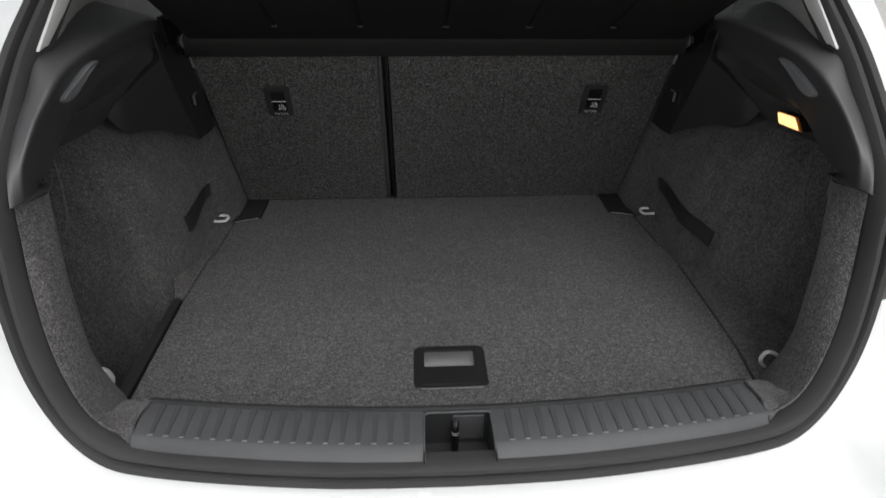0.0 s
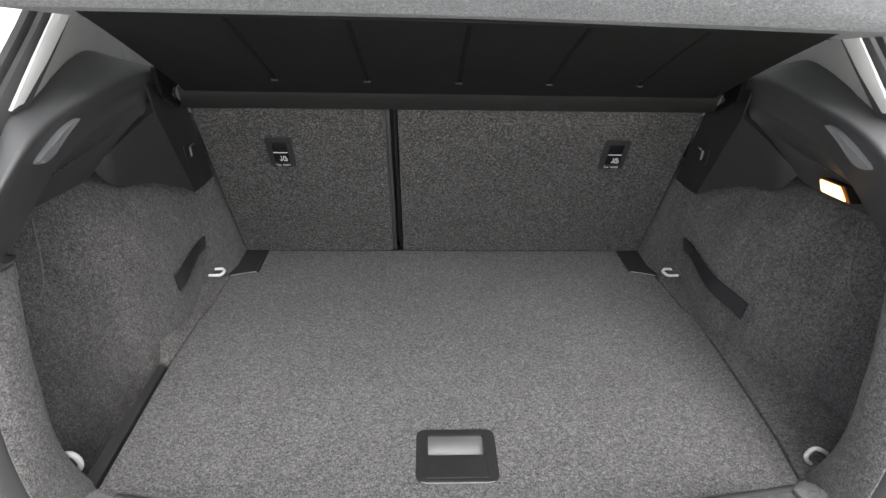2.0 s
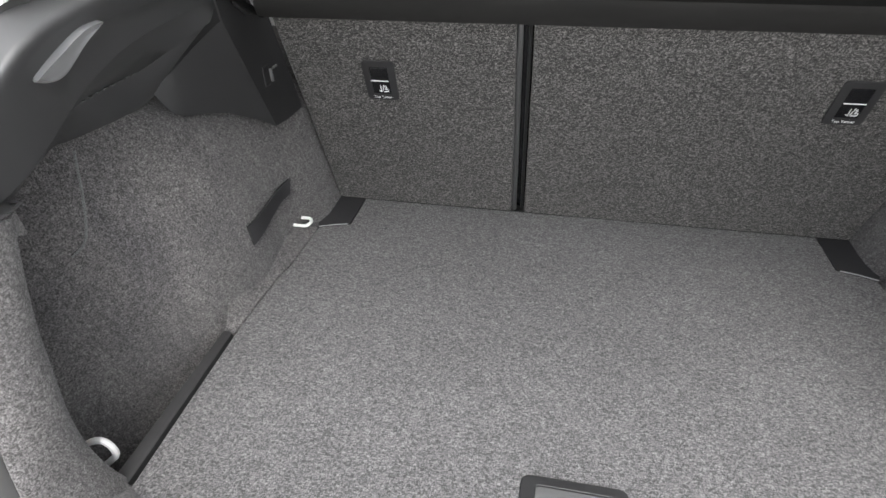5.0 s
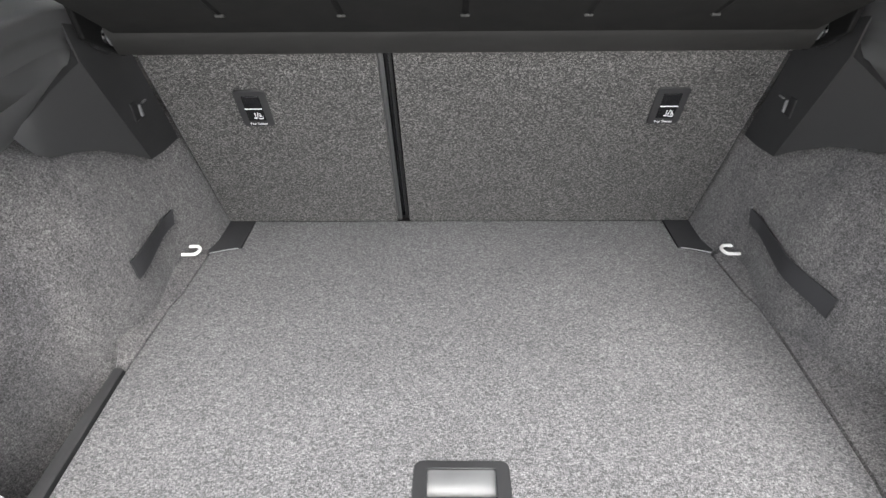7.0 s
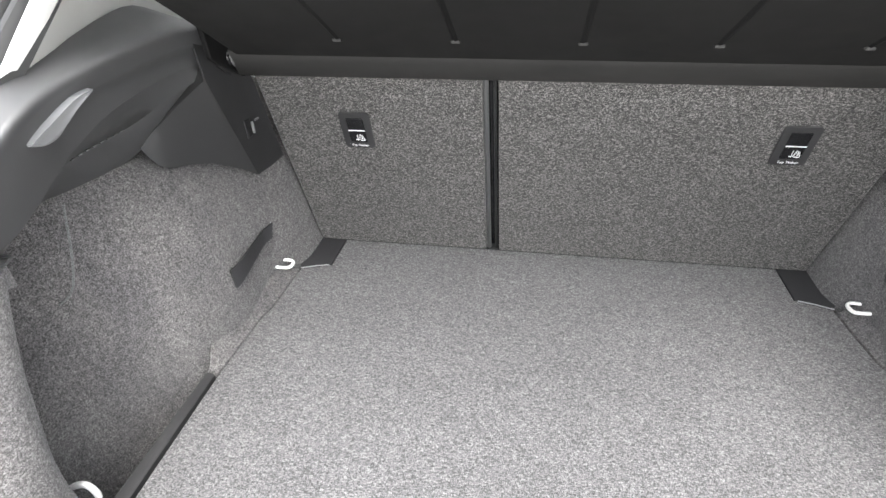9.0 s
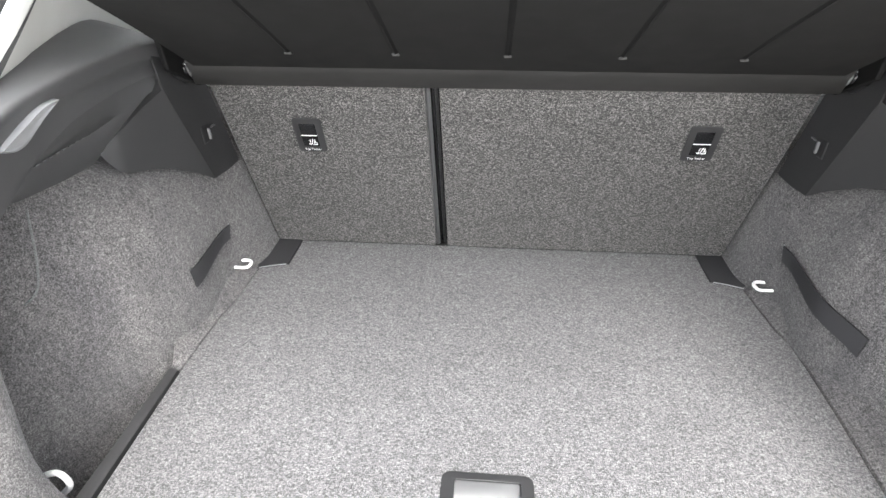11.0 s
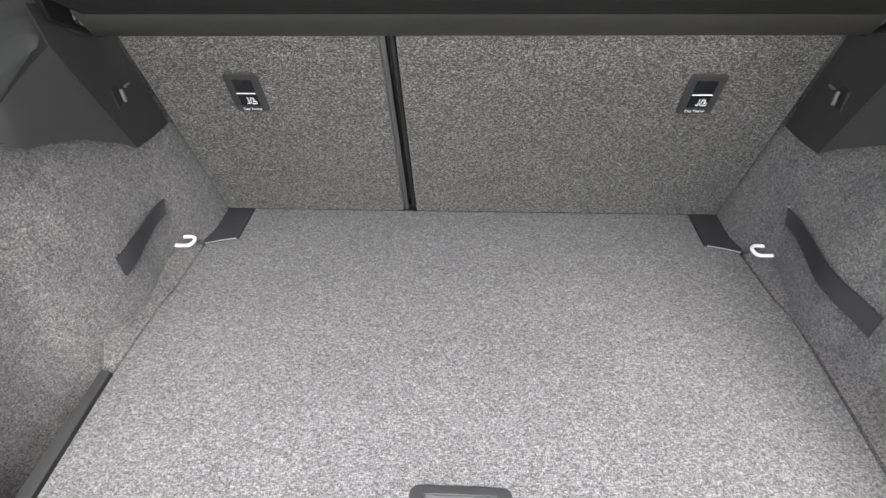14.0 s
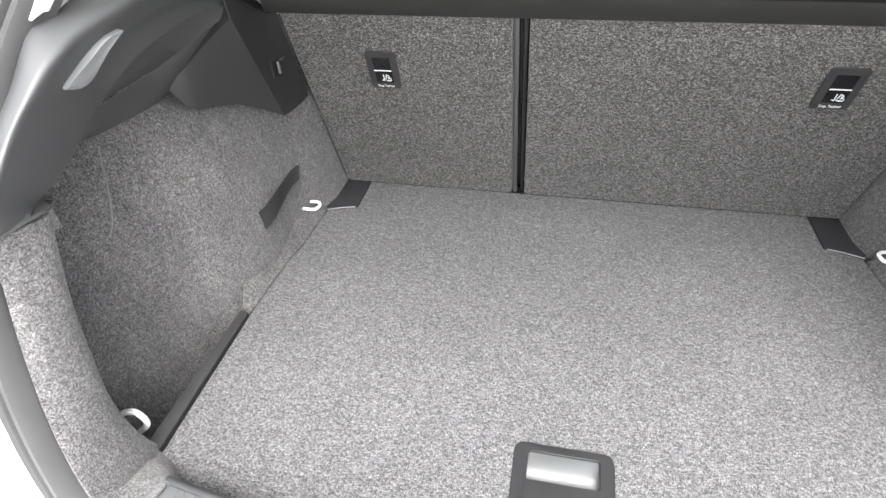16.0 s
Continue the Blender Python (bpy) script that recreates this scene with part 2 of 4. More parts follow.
def prism(points, axis, depth, edge=0.0, segments=2):
    """A flat outline (points in space) pushed along an axis by depth, edges rounded."""
    bm = bmesh.new()
    f = bm.faces.new([bm.verts.new(p) for p in points])
    out = bmesh.ops.extrude_face_region(bm, geom=[f])
    bmesh.ops.translate(bm, verts=[v for v in out["geom"] if isinstance(v, bmesh.types.BMVert)], vec=Vector(axis) * depth)
    bmesh.ops.recalc_face_normals(bm, faces=bm.faces)
    if edge:
        bmesh.ops.bevel(bm, geom=bm.edges[:], offset=edge, segments=segments, profile=0.5, affect="EDGES")
    return bm


def tube(points, radius, sides=10):
    """A round bar along points."""
    pts = [Vector(p) for p in points]
    rows, up = [], None
    for i, p in enumerate(pts):
        d = (pts[min(i + 1, len(pts) - 1)] - pts[max(i - 1, 0)]).normalized()
        ref = up if up is not None else (Vector((0, 0, 1)) if abs(d.z) < 0.9 else Vector((0, 1, 0)))
        a = d.cross(ref).normalized()
        b = a.cross(d).normalized()
        up = b
        r = radius[i] if isinstance(radius, (list, tuple)) else radius
        rows.append([p + r * (math.cos(2 * math.pi * k / sides) * a + math.sin(2 * math.pi * k / sides) * b) for k in range(sides)])
    bm = loft(rows, closed=True)
    for ring in (0, -1):
        c = [min(bm.verts, key=lambda v: (v.co - q).length) for q in rows[ring]]
        if len(set(c)) == sides:
            bm.faces.new(c)
    return bm


def curve(points, steps=8, closed=False):
    """A smooth line through points (Catmull-Rom)."""
    p = [Vector(q) for q in points]
    out = []
    for i in range(len(p) - 1):
        a, b, c, d = p[max(i - 1, 0)], p[i], p[i + 1], p[min(i + 2, len(p) - 1)]
        for k in range(steps):
            t = k / steps
            out.append(0.5 * ((2 * b) + (c - a) * t + (2 * a - 5 * b + 4 * c - d) * t * t + (3 * b - a - 3 * c + d) * t ** 3))
    out.append(p[-1])
    return out


def mirrored(p, s):
    return Vector((p[0] * s, p[1], p[2]))


def words(name, text, size, m, material, parent):
    """Writing as a thin mesh."""
    cu = bpy.data.curves.new(name, "FONT")
    cu.body, cu.size, cu.extrude, cu.align_x, cu.align_y = text, size, 0.0002, "CENTER", "CENTER"
    tmp = bpy.data.objects.new(name, cu)
    scene.collection.objects.link(tmp)
    me = bpy.data.meshes.new_from_object(tmp.evaluated_get(bpy.context.evaluated_depsgraph_get()))
    bpy.data.objects.remove(tmp)
    me.name = name
    me.transform(m)
    me.materials.clear()
    me.materials.append(material)
    ob = new(name, me)
    ob.parent = parent
    return ob


# ---- ground ----
bm = bmesh.new()
bmesh.ops.create_grid(bm, x_segments=24, y_segments=24, size=400)
tagged(part("ground", bm, PAVING), "pale sunlit paving of a car park", "ground", kind="structure")

# ---- shapes shared by the parts of the boot ----
FLOOR_Z = 0.70
RING_IN = [(0, -0.849, 0.755), (0.16, -0.844, 0.754), (0.31, -0.829, 0.753), (0.43, -0.808, 0.752), (0.475, -0.797, 0.760), (0.506, -0.784, 0.782), (0.530, -0.764, 0.824),
           (0.546, -0.741, 0.880), (0.555, -0.712, 0.955), (0.555, -0.697, 1.000), (0.552, -0.680, 1.060), (0.552, -0.640, 1.100), (0.552, -0.590, 1.142), (0.546, -0.527, 1.197),
           (0.523, -0.450, 1.271), (0.485, -0.355, 1.375), (0.42, -0.280, 1.460), (0.30, -0.235, 1.510), (0, -0.215, 1.530)]
RING_OUT = [(0, -0.856, 0.712), (0.16, -0.852, 0.711), (0.317, -0.836, 0.708), (0.435, -0.818, 0.706), (0.490, -0.806, 0.716), (0.535, -0.786, 0.752), (0.568, -0.763, 0.802),
            (0.587, -0.740, 0.855), (0.597, -0.714, 0.930), (0.601, -0.696, 0.995), (0.600, -0.672, 1.062), (0.602, -0.630, 1.103), (0.601, -0.580, 1.146), (0.595, -0.515, 1.202),
            (0.565, -0.440, 1.280), (0.525, -0.340, 1.395), (0.455, -0.265, 1.490), (0.32, -0.215, 1.545), (0, -0.195, 1.570)]


def ring(points, steps=5):
    """The whole opening, from the sill round over the roof and back."""
    half = curve(points, steps)
    return half + [mirrored(p, -1) for p in reversed(half[1:-1])]


def ease(a, b, v):
    t = min(1.0, max(0.0, (v - a) / (b - a)))
    return t * t * (3 - 2 * t)


def wall_x(y, z):
    """Half width of the boot at the carpeted side wall."""
    x = 0.508 + 0.116 * ease(-0.27, -0.60, y) + 0.18 * (z - 0.7) + 2.0 * max(0.0, z - 0.86) ** 2
    x += 0.012 * (1 - ease(0.700, 0.765, z))
    x += 0.012 * ease(-0.30, -0.16, y) * (1 - ease(0.76, 0.86, z))
    turn = ease(-0.185, -0.055, y)
    x += (0.4955 + 0.068 * (z - FLOOR_Z) - x) * turn * (1 - ease(0.985, 1.03, z))
    x += 0.07 * ease(0.99, 1.03, z) * ease(-0.34, -0.27, y)
    x -= 0.008 * math.exp(-((y + 0.395) / 0.026) ** 2) - 0.007 * math.exp(-((y + 0.475) / 0.026) ** 2)
    return x


def seat_y(z):
    return -0.33 * (z - FLOOR_Z)


# ---- car body round the boot ----
car = thing("car_body", "white hatchback body with its tailgate open", "car")
inner, outer = ring(RING_IN), ring(RING_OUT)
rows = []
PROFILE = [(0.055, -0.020), (0.062, -0.010), (0.08, 0.008), (0.17, 0.017), (0.33, 0.017), (0.40, 0.008), (0.42, -0.018), (0.51, -0.018), (0.53, 0.006), (0.60, 0.016), (0.74, 0.020), (0.84, 0.014), (0.88, -0.002), (0.90, -0.018), (1.0, -0.016)]
for k, (a, b) in enumerate(zip(inner, outer)):
    n0 = inner[(k + 1) % len(inner)] - inner[k - 1]
    up = (b - a).cross(n0).normalized()
    if up.y > 0:
        up = -up
    k_out = 0.60 + 0.15 * ease(0.76, 0.92, b.z)
    rows.append([a.lerp(b, w) + up * (h * k_out if h > 0 else h) for w, h in PROFILE])
part("door_seal", loft(rows + [rows[0]]), RUBBER, car, "black ribbed rubber seal round the tailgate opening")

skin = []
for k, b in enumerate(outer):
    d = b - Vector((0, b.y, 0.98))
    d.y = 0
    d.normalize()
    low = max(0.0, min(1.0, (0.95 - b.z) / 0.2))
    w = Vector((d.x, 0, d.z)) * (1 - 0.6 * max(0.0, min(1.0, (b.z - 1.02) / 0.10)))
    back_y = Vector((0, -1, 0))
    side = [b + w * 0.010 + back_y * -0.006, b + w * 0.025 + back_y * -0.030, b + w * 0.09 + back_y * -0.040, b + w * 0.16 + back_y * -0.06, b + w * 0.21 + back_y * -0.16, b + w * 0.23 + back_y * -0.40]
    bump_low = [b + w * 0.012 + back_y * 0.002, b + w * 0.035 + back_y * 0.012, b + w * 0.06 + back_y * 0.06, b + w * 0.09 + back_y * 0.12, b + w * 0.20 + back_y * 0.14, b + w * 0.42 + back_y * 0.06]
    skin.append([b] + [p.lerp(q, low) for p, q in zip(side, bump_low)])
part("rear_panel", loft(skin + [skin[0]]), BODY_WHITE, car, "white painted rear quarter panels and bumper")

for s in (-1, 1):
    # flank of the car from boot to windscreen
    flank = []
    for y in np.linspace(-0.55, 3.25, 16):
        tuck = 0.09 * (1 - ease(-0.56, -0.05, y))
        flank.append([(s * (x - tuck), y, min(z, 1.12 - 0.21 * ease(2.05, 2.45, y) - 0.12 * max(0.0, y - 2.45))) for x, z in ((0.74, 0.25), (0.84, 0.32), (0.86, 0.6), (0.85, 0.9), (0.80, 1.06), (0.76, 1.10))])
    part("flank", loft(flank, 0.01), BODY_WHITE, car)
    # quarter pillar, light trim inside
    part("pillar", loft([[(s * 0.76, -0.40, 1.08), (s * 0.70, -0.30, 1.28), (s * 0.58, -0.20, 1.52)], [(s * 0.76, -0.05, 1.08), (s * 0.70, 0.0, 1.28), (s * 0.58, 0.05, 1.52)]], 0.02), PILLAR_GREY, car)
    part("pillar", loft([[(s * 0.735, -0.02, 1.08), (s * 0.675, 0.04, 1.28), (s * 0.56, 0.10, 1.52)], [(s * 0.735, 0.26, 1.08), (s * 0.675, 0.27, 1.28), (s * 0.56, 0.25, 1.52)]], 0.02), PILLAR_WHITE, car)
    part("pillar", block(s * 0.66 - 0.03, s * 0.66 + 0.03, 0.72, 0.84, 1.0, 1.54, 0.01), TRIM_DARK, car)
    part("pillar", block(s * 0.69 - 0.03, s * 0.69 + 0.03, 0.86, 0.95, 1.0, 1.54, 0.01), PILLAR_WHITE, car)
    part("pillar", tube([(s * 0.72, 2.5, 1.0), (s * 0.62, 2.05, 1.35), (s * 0.55, 1.75, 1.54)], 0.04), PILLAR_GREY, car)
part("cabin_floor", block(-0.80, 0.80, 0.04, 2.6, 0.26, 0.32, 0.01), SEAT_CLOTH, car)
roof = []
for y in np.linspace(-0.2, 1.8, 9):
    crown = 0.05 * math.sin(math.pi * (y + 0.5) / 2.8)
    roof.append([(x, y, 1.55 + crown - 0.12 * x * x) for x in np.linspace(-0.58, 0.58, 9)])
part("headliner", loft(roof, 0.02), HEADLINER, car, "pale grey cloth headliner")
part("roof", loft([[(x * 1.10, y, z + 0.035 - 0.03 * (x / 0.58) ** 4) for x, y, z in row] for row in roof], 0.012), BODY_WHITE, car, "white painted roof")
for s in (-1, 1):
    for y0, y1, y2, y3 in ((0.30, 0.86, 0.26, 0.83), (0.98, 2.25, 0.96, 1.62)):
        pane = part("side_window", loft([[(s * 0.775, y0, 1.09), (s * 0.71, (y0 + y2) / 2, 1.32), (s * 0.60, y2, 1.53)], [(s * 0.775, y1, 1.09), (s * 0.71, (y1 + y3) / 2, 1.32), (s * 0.60, y3, 1.53)]], 0.004), GLASS, car)
        pane.visible_shadow = False
pane = part("windscreen", loft([[(x, 2.46 - 0.12 * x * x, 1.01), (x * 0.92, 2.1 - 0.1 * x * x, 1.30), (x * 0.82, 1.80, 1.545 - 0.12 * x * x)] for x in np.linspace(-0.72, 0.72, 9)], 0.005), GLASS, car)
pane.visible_shadow = False
hood = []
for y, z in ((2.42, 1.00), (2.7, 0.965), (3.0, 0.915), (3.22, 0.84), (3.36, 0.72), (3.42, 0.55), (3.40, 0.34), (3.25, 0.24)):
    w = 0.84 - 0.16 * max(0.0, (y - 2.9) / 0.5) ** 2
    hood.append([(w * u, y - 0.06 * u * u * (y > 2.9), z - 0.10 * u ** 4 * (z > 0.6)) for u in np.linspace(-1, 1, 11)])
part("bonnet", loft(hood, 0.012), BODY_WHITE, car, "white painted bonnet and nose")

# tailgate, raised over the opening
tailgate = thing("tailgate", "white tailgate raised over the open boot", "tailgate")
gate = []
for k in range(9):
    t = k / 8
    y, z = -0.25 - 0.84 * t, 1.60 + 0.62 * t + 0.10 * math.sin(math.pi * t)
    w = 0.34 + 0.30 * t - 0.06 * max(0.0, t - 0.85) / 0.15
    gate.append([(w * u, y, z - 0.05 * u * u) for u in np.linspace(-1, 1, 9)])
part("gate_panel", loft(gate[4:], 0.03), BODY_WHITE, tailgate)
part("gate_frame", loft([gate[0], gate[1]], 0.03), BODY_WHITE, tailgate)
for a, b in ((0, 2), (6, 8)):
    part("gate_frame", loft([row[a:b + 1] for row in gate[1:5]], 0.03), BODY_WHITE, tailgate)
pane = part("rear_window", loft([row[2:7] for row in gate[1:5]], 0.004), GLASS, tailgate)
pane.visible_shadow = False
part("inner_trim", loft([[(p[0] * 0.93, p[1], p[2] - 0.045) for p in row] for row in gate[5:]], 0.012), TRIM_DARK, tailgate)

# ---- boot floor ----
HANDLE = (-0.061, 0.061, -0.672, -0.576)


def rounded_rect(x0, x1, y0, y1, r, z, steps=4):
    out = []
    for cx, cy, a in ((x1 - r, y1 - r, 0), (x0 + r, y1 - r, 90), (x0 + r, y0 + r, 180), (x1 - r, y0 + r, 270)):
        for k in range(steps + 1):
            t = radians(a + 90 * k / steps)
            out.append((cx + r * math.cos(t), cy + r * math.sin(t), z))
    return out


def plate_with_hole(outline, hole, depth, edge=0.0):
    """A flat plate with a hole in it, pushed down by depth."""
    bm = bmesh.new()
    edges = []
    for loop in (outline, hole):
        vs = [bm.verts.new(p) for p in loop]
        edges += [bm.edges.new((vs[i], vs[(i + 1) % len(vs)])) for i in range(len(vs))]
    bmesh.ops.triangle_fill(bm, use_beauty=True, use_dissolve=False, edges=edges)
    faces = bm.faces[:]
    out = bmesh.ops.extrude_face_region(bm, geom=faces)
    bmesh.ops.translate(bm, verts=[v for v in out["geom"] if isinstance(v, bmesh.types.BMVert)], vec=(0, 0, -depth))
    bmesh.ops.recalc_face_normals(bm, faces=bm.faces)
    if edge:
        rim = [e for e in bm.edges if len(e.link_faces) == 2 and e.calc_face_angle(0) > 0.9 and all(v.co.z > outline[0][2] - 1e-5 for v in e.verts)]
        bmesh.ops.bevel(bm, geom=rim, offset=edge, segments=2, profile=0.5, affect="EDGES")
    return bm


left_edge = [(-0.437, -0.002), (-0.438, -0.100), (-0.496, -0.120), (-0.499, -0.180), (-0.502, -0.245), (-0.509, -0.275), (-0.513, -0.340), (-0.517, -0.430), (-0.516, -0.600), (-0.515, -0.675), (-0.470, -0.735)]
right_edge = [(0.437, -0.002), (0.438, -0.100), (0.494, -0.120), (0.500, -0.180), (0.508, -0.245), (0.518, -0.275), (0.520, -0.340), (0.520, -0.430), (0.517, -0.600), (0.508, -0.675), (0.470, -0.735)]
outline = [(x, y, FLOOR_Z) for x, y in left_edge] + [(-0.25, -0.749, FLOOR_Z), (0, -0.758, FLOOR_Z), (0.25, -0.749, FLOOR_Z)] + [(x, y, FLOOR_Z) for x, y in reversed(right_edge)]
floor_board = thing("boot_floor", "dark grey speckled carpet boot floor panel", "boot floor")
part("carpet_panel", plate_with_hole(outline, rounded_rect(*HANDLE, 0.012, FLOOR_Z), 0.016, 0.002), FLOOR_CARPET, floor_board)
part("under_tray", block(-0.62, 0.62, -0.78, 0.20, 0.50, 0.535, 0.004), GROOVE_BLACK, floor_board)

part("front_bulkhead", block(-0.47, 0.47, -0.800, -0.785, 0.50, 0.676, 0.003), GROOVE_BLACK, floor_board)
grip = thing("floor_handle", "black plastic pull handle sunk into the carpet", "handle")
hx0, hx1, hy0, hy1 = HANDLE
bm = plate_with_hole(rounded_rect(hx0 - 0.001, hx1 + 0.001, hy0 - 0.001, hy1 + 0.001, 0.012, FLOOR_Z + 0.003), rounded_rect(-0.044, 0.044, -0.6245, -0.587, 0.003, FLOOR_Z + 0.003), 0.006, 0.0012)
part("handle_frame", bm, TRIM_DARK, grip, "matt black rounded surround")
part("grip_plate", block(-0.046, 0.046, -0.6665, -0.626, FLOOR_Z + 0.0028, FLOOR_Z + 0.0045, 0.0008), TRIM_DARK, grip)
cup = []
for x in np.linspace(-0.0445, 0.0445, 9):
    cup.append([(x, -0.5865, FLOOR_Z + 0.001), (x, -0.589, FLOOR_Z - 0.004), (x, -0.597, FLOOR_Z - 0.016), (x, -0.610, FLOOR_Z - 0.023), (x, -0.628, FLOOR_Z - 0.026), (x, -0.650, FLOOR_Z - 0.026)])
part("finger_cup", loft(cup, 0.002), FINGER_GREY, grip, "pale grey curved finger cup")
for s in (-1, 1):
    part("cup_end", block(s * 0.0455 - 0.001, s * 0.0455 + 0.001, -0.65, -0.586, FLOOR_Z - 0.027, FLOOR_Z + 0.001, 0.0004), CUP_GREY, grip)
part("rim_line", tube([(-0.060, -0.660, FLOOR_Z + 0.002), (-0.054, -0.6715, FLOOR_Z + 0.002), (-0.045, -0.6735, FLOOR_Z + 0.002), (0.045, -0.6735, FLOOR_Z + 0.002), (0.054, -0.6715, FLOOR_Z + 0.002), (0.060, -0.660, FLOOR_Z + 0.002)], 0.0009, 6), BRIGHT_FLAP, grip)

for s in (-1, 1):
    pad = thing("corner_flap", "black vinyl flap in the rear corner of the boot floor", "floor flap", "corner flaps")
    pts = [(s * 0.441, 0.010, FLOOR_Z - 0.004), (s * 0.4425, -0.099, FLOOR_Z - 0.004), (s * 0.497, -0.1165, FLOOR_Z - 0.003), (s * 0.516, -0.090, FLOOR_Z - 0.003), (s * 0.516, 0.010, FLOOR_Z - 0.003)]
    part("flap", prism(pts, (0, 0, -1), 0.006, 0.001), PAD_VINYL, pad)
    part("flap_edge", tube([(s * 0.444, -0.101, FLOOR_Z + 0.0005), (s * 0.470, -0.1085, FLOOR_Z + 0.0008), (s * 0.4975, -0.1185, FLOOR_Z + 0.0005)], 0.0011, 6), BRIGHT_FLAP, pad, "pale cut edge")

# ---- load sill ----
sill = thing("load_sill", "black plastic load sill with cross ribs and a latch well", "sill trim")


def sill_row(x):
    q = x * x
    yi, yf = -0.768 + 0.17 * q, -0.849 + 0.22 * q
    ym = -0.823 + 0.17 * q
    return [(x, yi + 0.020, 0.684), (x, yi + 0.012, 0.742), (x, yi + 0.006, 0.757), (x, yi, 0.761), (x, (yi + ym) / 2, 0.7605), (x, ym, 0.760), (x, ym - 0.004, 0.7595), (x, yf + 0.004, 0.751), (x, yf - 0.002, 0.744), (x, yf - 0.004, 0.725)]


for x0, x1 in ((-0.446, -0.0485), (0.0485, 0.446)):
    part("sill_cover", loft([sill_row(x) for x in np.linspace(x0, x1, 18)], 0.004), SILL_BLACK, sill)
for s in (-1, 1):
    for k in range(17):
        x = s * (0.072 + 0.0218 * k)
        yi, ym = -0.768 + 0.17 * x * x, -0.823 + 0.17 * x * x
        w0, w1 = 0.0048, 0.0030
        pts = [(x - w0, yi - 0.002, 0.7612), (x - w1, ym + 0.012, 0.7607), (x - w1, ym + 0.002, 0.7603), (x + w1, ym + 0.002, 0.7603), (x + w1, ym + 0.012, 0.7607), (x + w0, yi - 0.002, 0.7612)]
        # thin darker wedge: the shading of the cross ribs, put into colour
        part("rib_shade", prism(pts, (0, 0, 1), 0.0012, 0.0003, 1), SILL_SHADE, sill)
        # pale dash at the front end of each wedge
        part("rib_dash", block(x - 0.0037, x + 0.0037, ym - 0.0011, ym + 0.0007, 0.7600, 0.7616, 0.0006, 1), BRIGHT_FLAP, sill)

# dark lip along the rear edge of the sill
lip_rows = []
for x in np.linspace(-0.446, 0.446, 40):
    y = -0.768 + 0.17 * x * x
    lip_rows.append([(x, y - 0.002, 0.7612), (x, y - 0.001, 0.7635), (x, y + 0.002, 0.7645), (x, y + 0.006, 0.7635), (x, y + 0.009, 0.760), (x, y + 0.011, 0.752)])
part("rear_lip", loft(lip_rows, 0.003), GROOVE_BLACK, sill, "rounded dark lip along the edge of the floor")
# latch well, sunk through the sill
for x0, x1, y0, y1, z1 in ((-0.0485, 0.0485, -0.770, -0.764, 0.7600), (-0.0495, -0.0470, -0.848, -0.766, 0.7585), (0.0470, 0.0495, -0.848, -0.766, 0.7585)):
    part("latch_wall", block(x0, x1, y0, y1, 0.66, z1, 0.001), GROOVE_BLACK, sill)
part("latch_base", block(-0.048, 0.048, -0.850, -0.766, 0.680, 0.690, 0.002), GROOVE_BLACK, sill)
part("latch_front", block(-0.0485, 0.0485, -0.853, -0.846, 0.66, 0.7475, 0.002), SILL_BLACK, sill)
part("latch_plate", block(-0.006, 0.040, -0.7725, -0.7695, 0.700, 0.752, 0.002), BRACKET_GREY, sill, "grey steel lock plate")
rim = curve([(-0.040, -0.773, 0.7612), (0.040, -0.773, 0.7612), (0.0465, -0.777, 0.7612), (0.0475, -0.785, 0.7610), (0.0480, -0.823, 0.7600), (0.0480, -0.838, 0.7545), (0.0465, -0.846, 0.7495), (0.040, -0.8485, 0.7480), (-0.040, -0.8485, 0.7480), (-0.0465, -0.846, 0.7495), (-0.0480, -0.838, 0.7545), (-0.0480, -0.823, 0.7600), (-0.0475, -0.785, 0.7610), (-0.0465, -0.777, 0.7612), (-0.040, -0.773, 0.7612)], 4)
part("well_rim", tube(rim, 0.0016, 8), SILL_BLACK, sill)
striker = part("latch_striker", tube([(-0.003, -0.787, 0.688), (-0.003, -0.787, 0.705), (-0.003, -0.787, 0.725), (-0.003, -0.787, 0.738), (-0.003, -0.784, 0.745), (-0.003, -0.778, 0.747)], 0.0056, 12), GLOSS_BLACK, sill, "shiny black steel striker loop")
# glints near the top of the striker, modelled as pale bands
for z in (0.7335, 0.7375):
    part("striker_glint", tube([(-0.003, -0.787, z), (-0.003, -0.787, z + 0.0012)], 0.0058, 12), BRIGHT_FLAP, striker, "pale band drawn as a glint on the striker")

# ---- side linings ----
CREST = [(-0.552, -0.612, 1.037), (-0.548, -0.623, 1.025), (-0.544, -0.636, 1.000), (-0.541, -0.652, 0.960), (-0.540, -0.664, 0.920), (-0.538, -0.673, 0.880), (-0.536, -0.681, 0.840), (-0.534, -0.685, 0.800),
         (-0.527, -0.687, 0.760), (-0.522, -0.684, 0.730), (-0.520, -0.677, 0.700), (-0.520, -0.672, 0.670)]
GRIP_HIGH = [(0.5265, -0.5385, 1.1415), (0.522, -0.5265, 1.149), (0.516, -0.510, 1.158), (0.5115, -0.4936, 1.1665), (0.509, -0.4775, 1.1715), (0.509, -0.4576, 1.172)]
GRIP_LOW = [(0.5265, -0.5385, 1.1415), (0.531, -0.5185, 1.134), (0.530, -0.5015, 1.136), (0.523, -0.4908, 1.147), (0.516, -0.4779, 1.159), (0.5095, -0.4574, 1.171)]


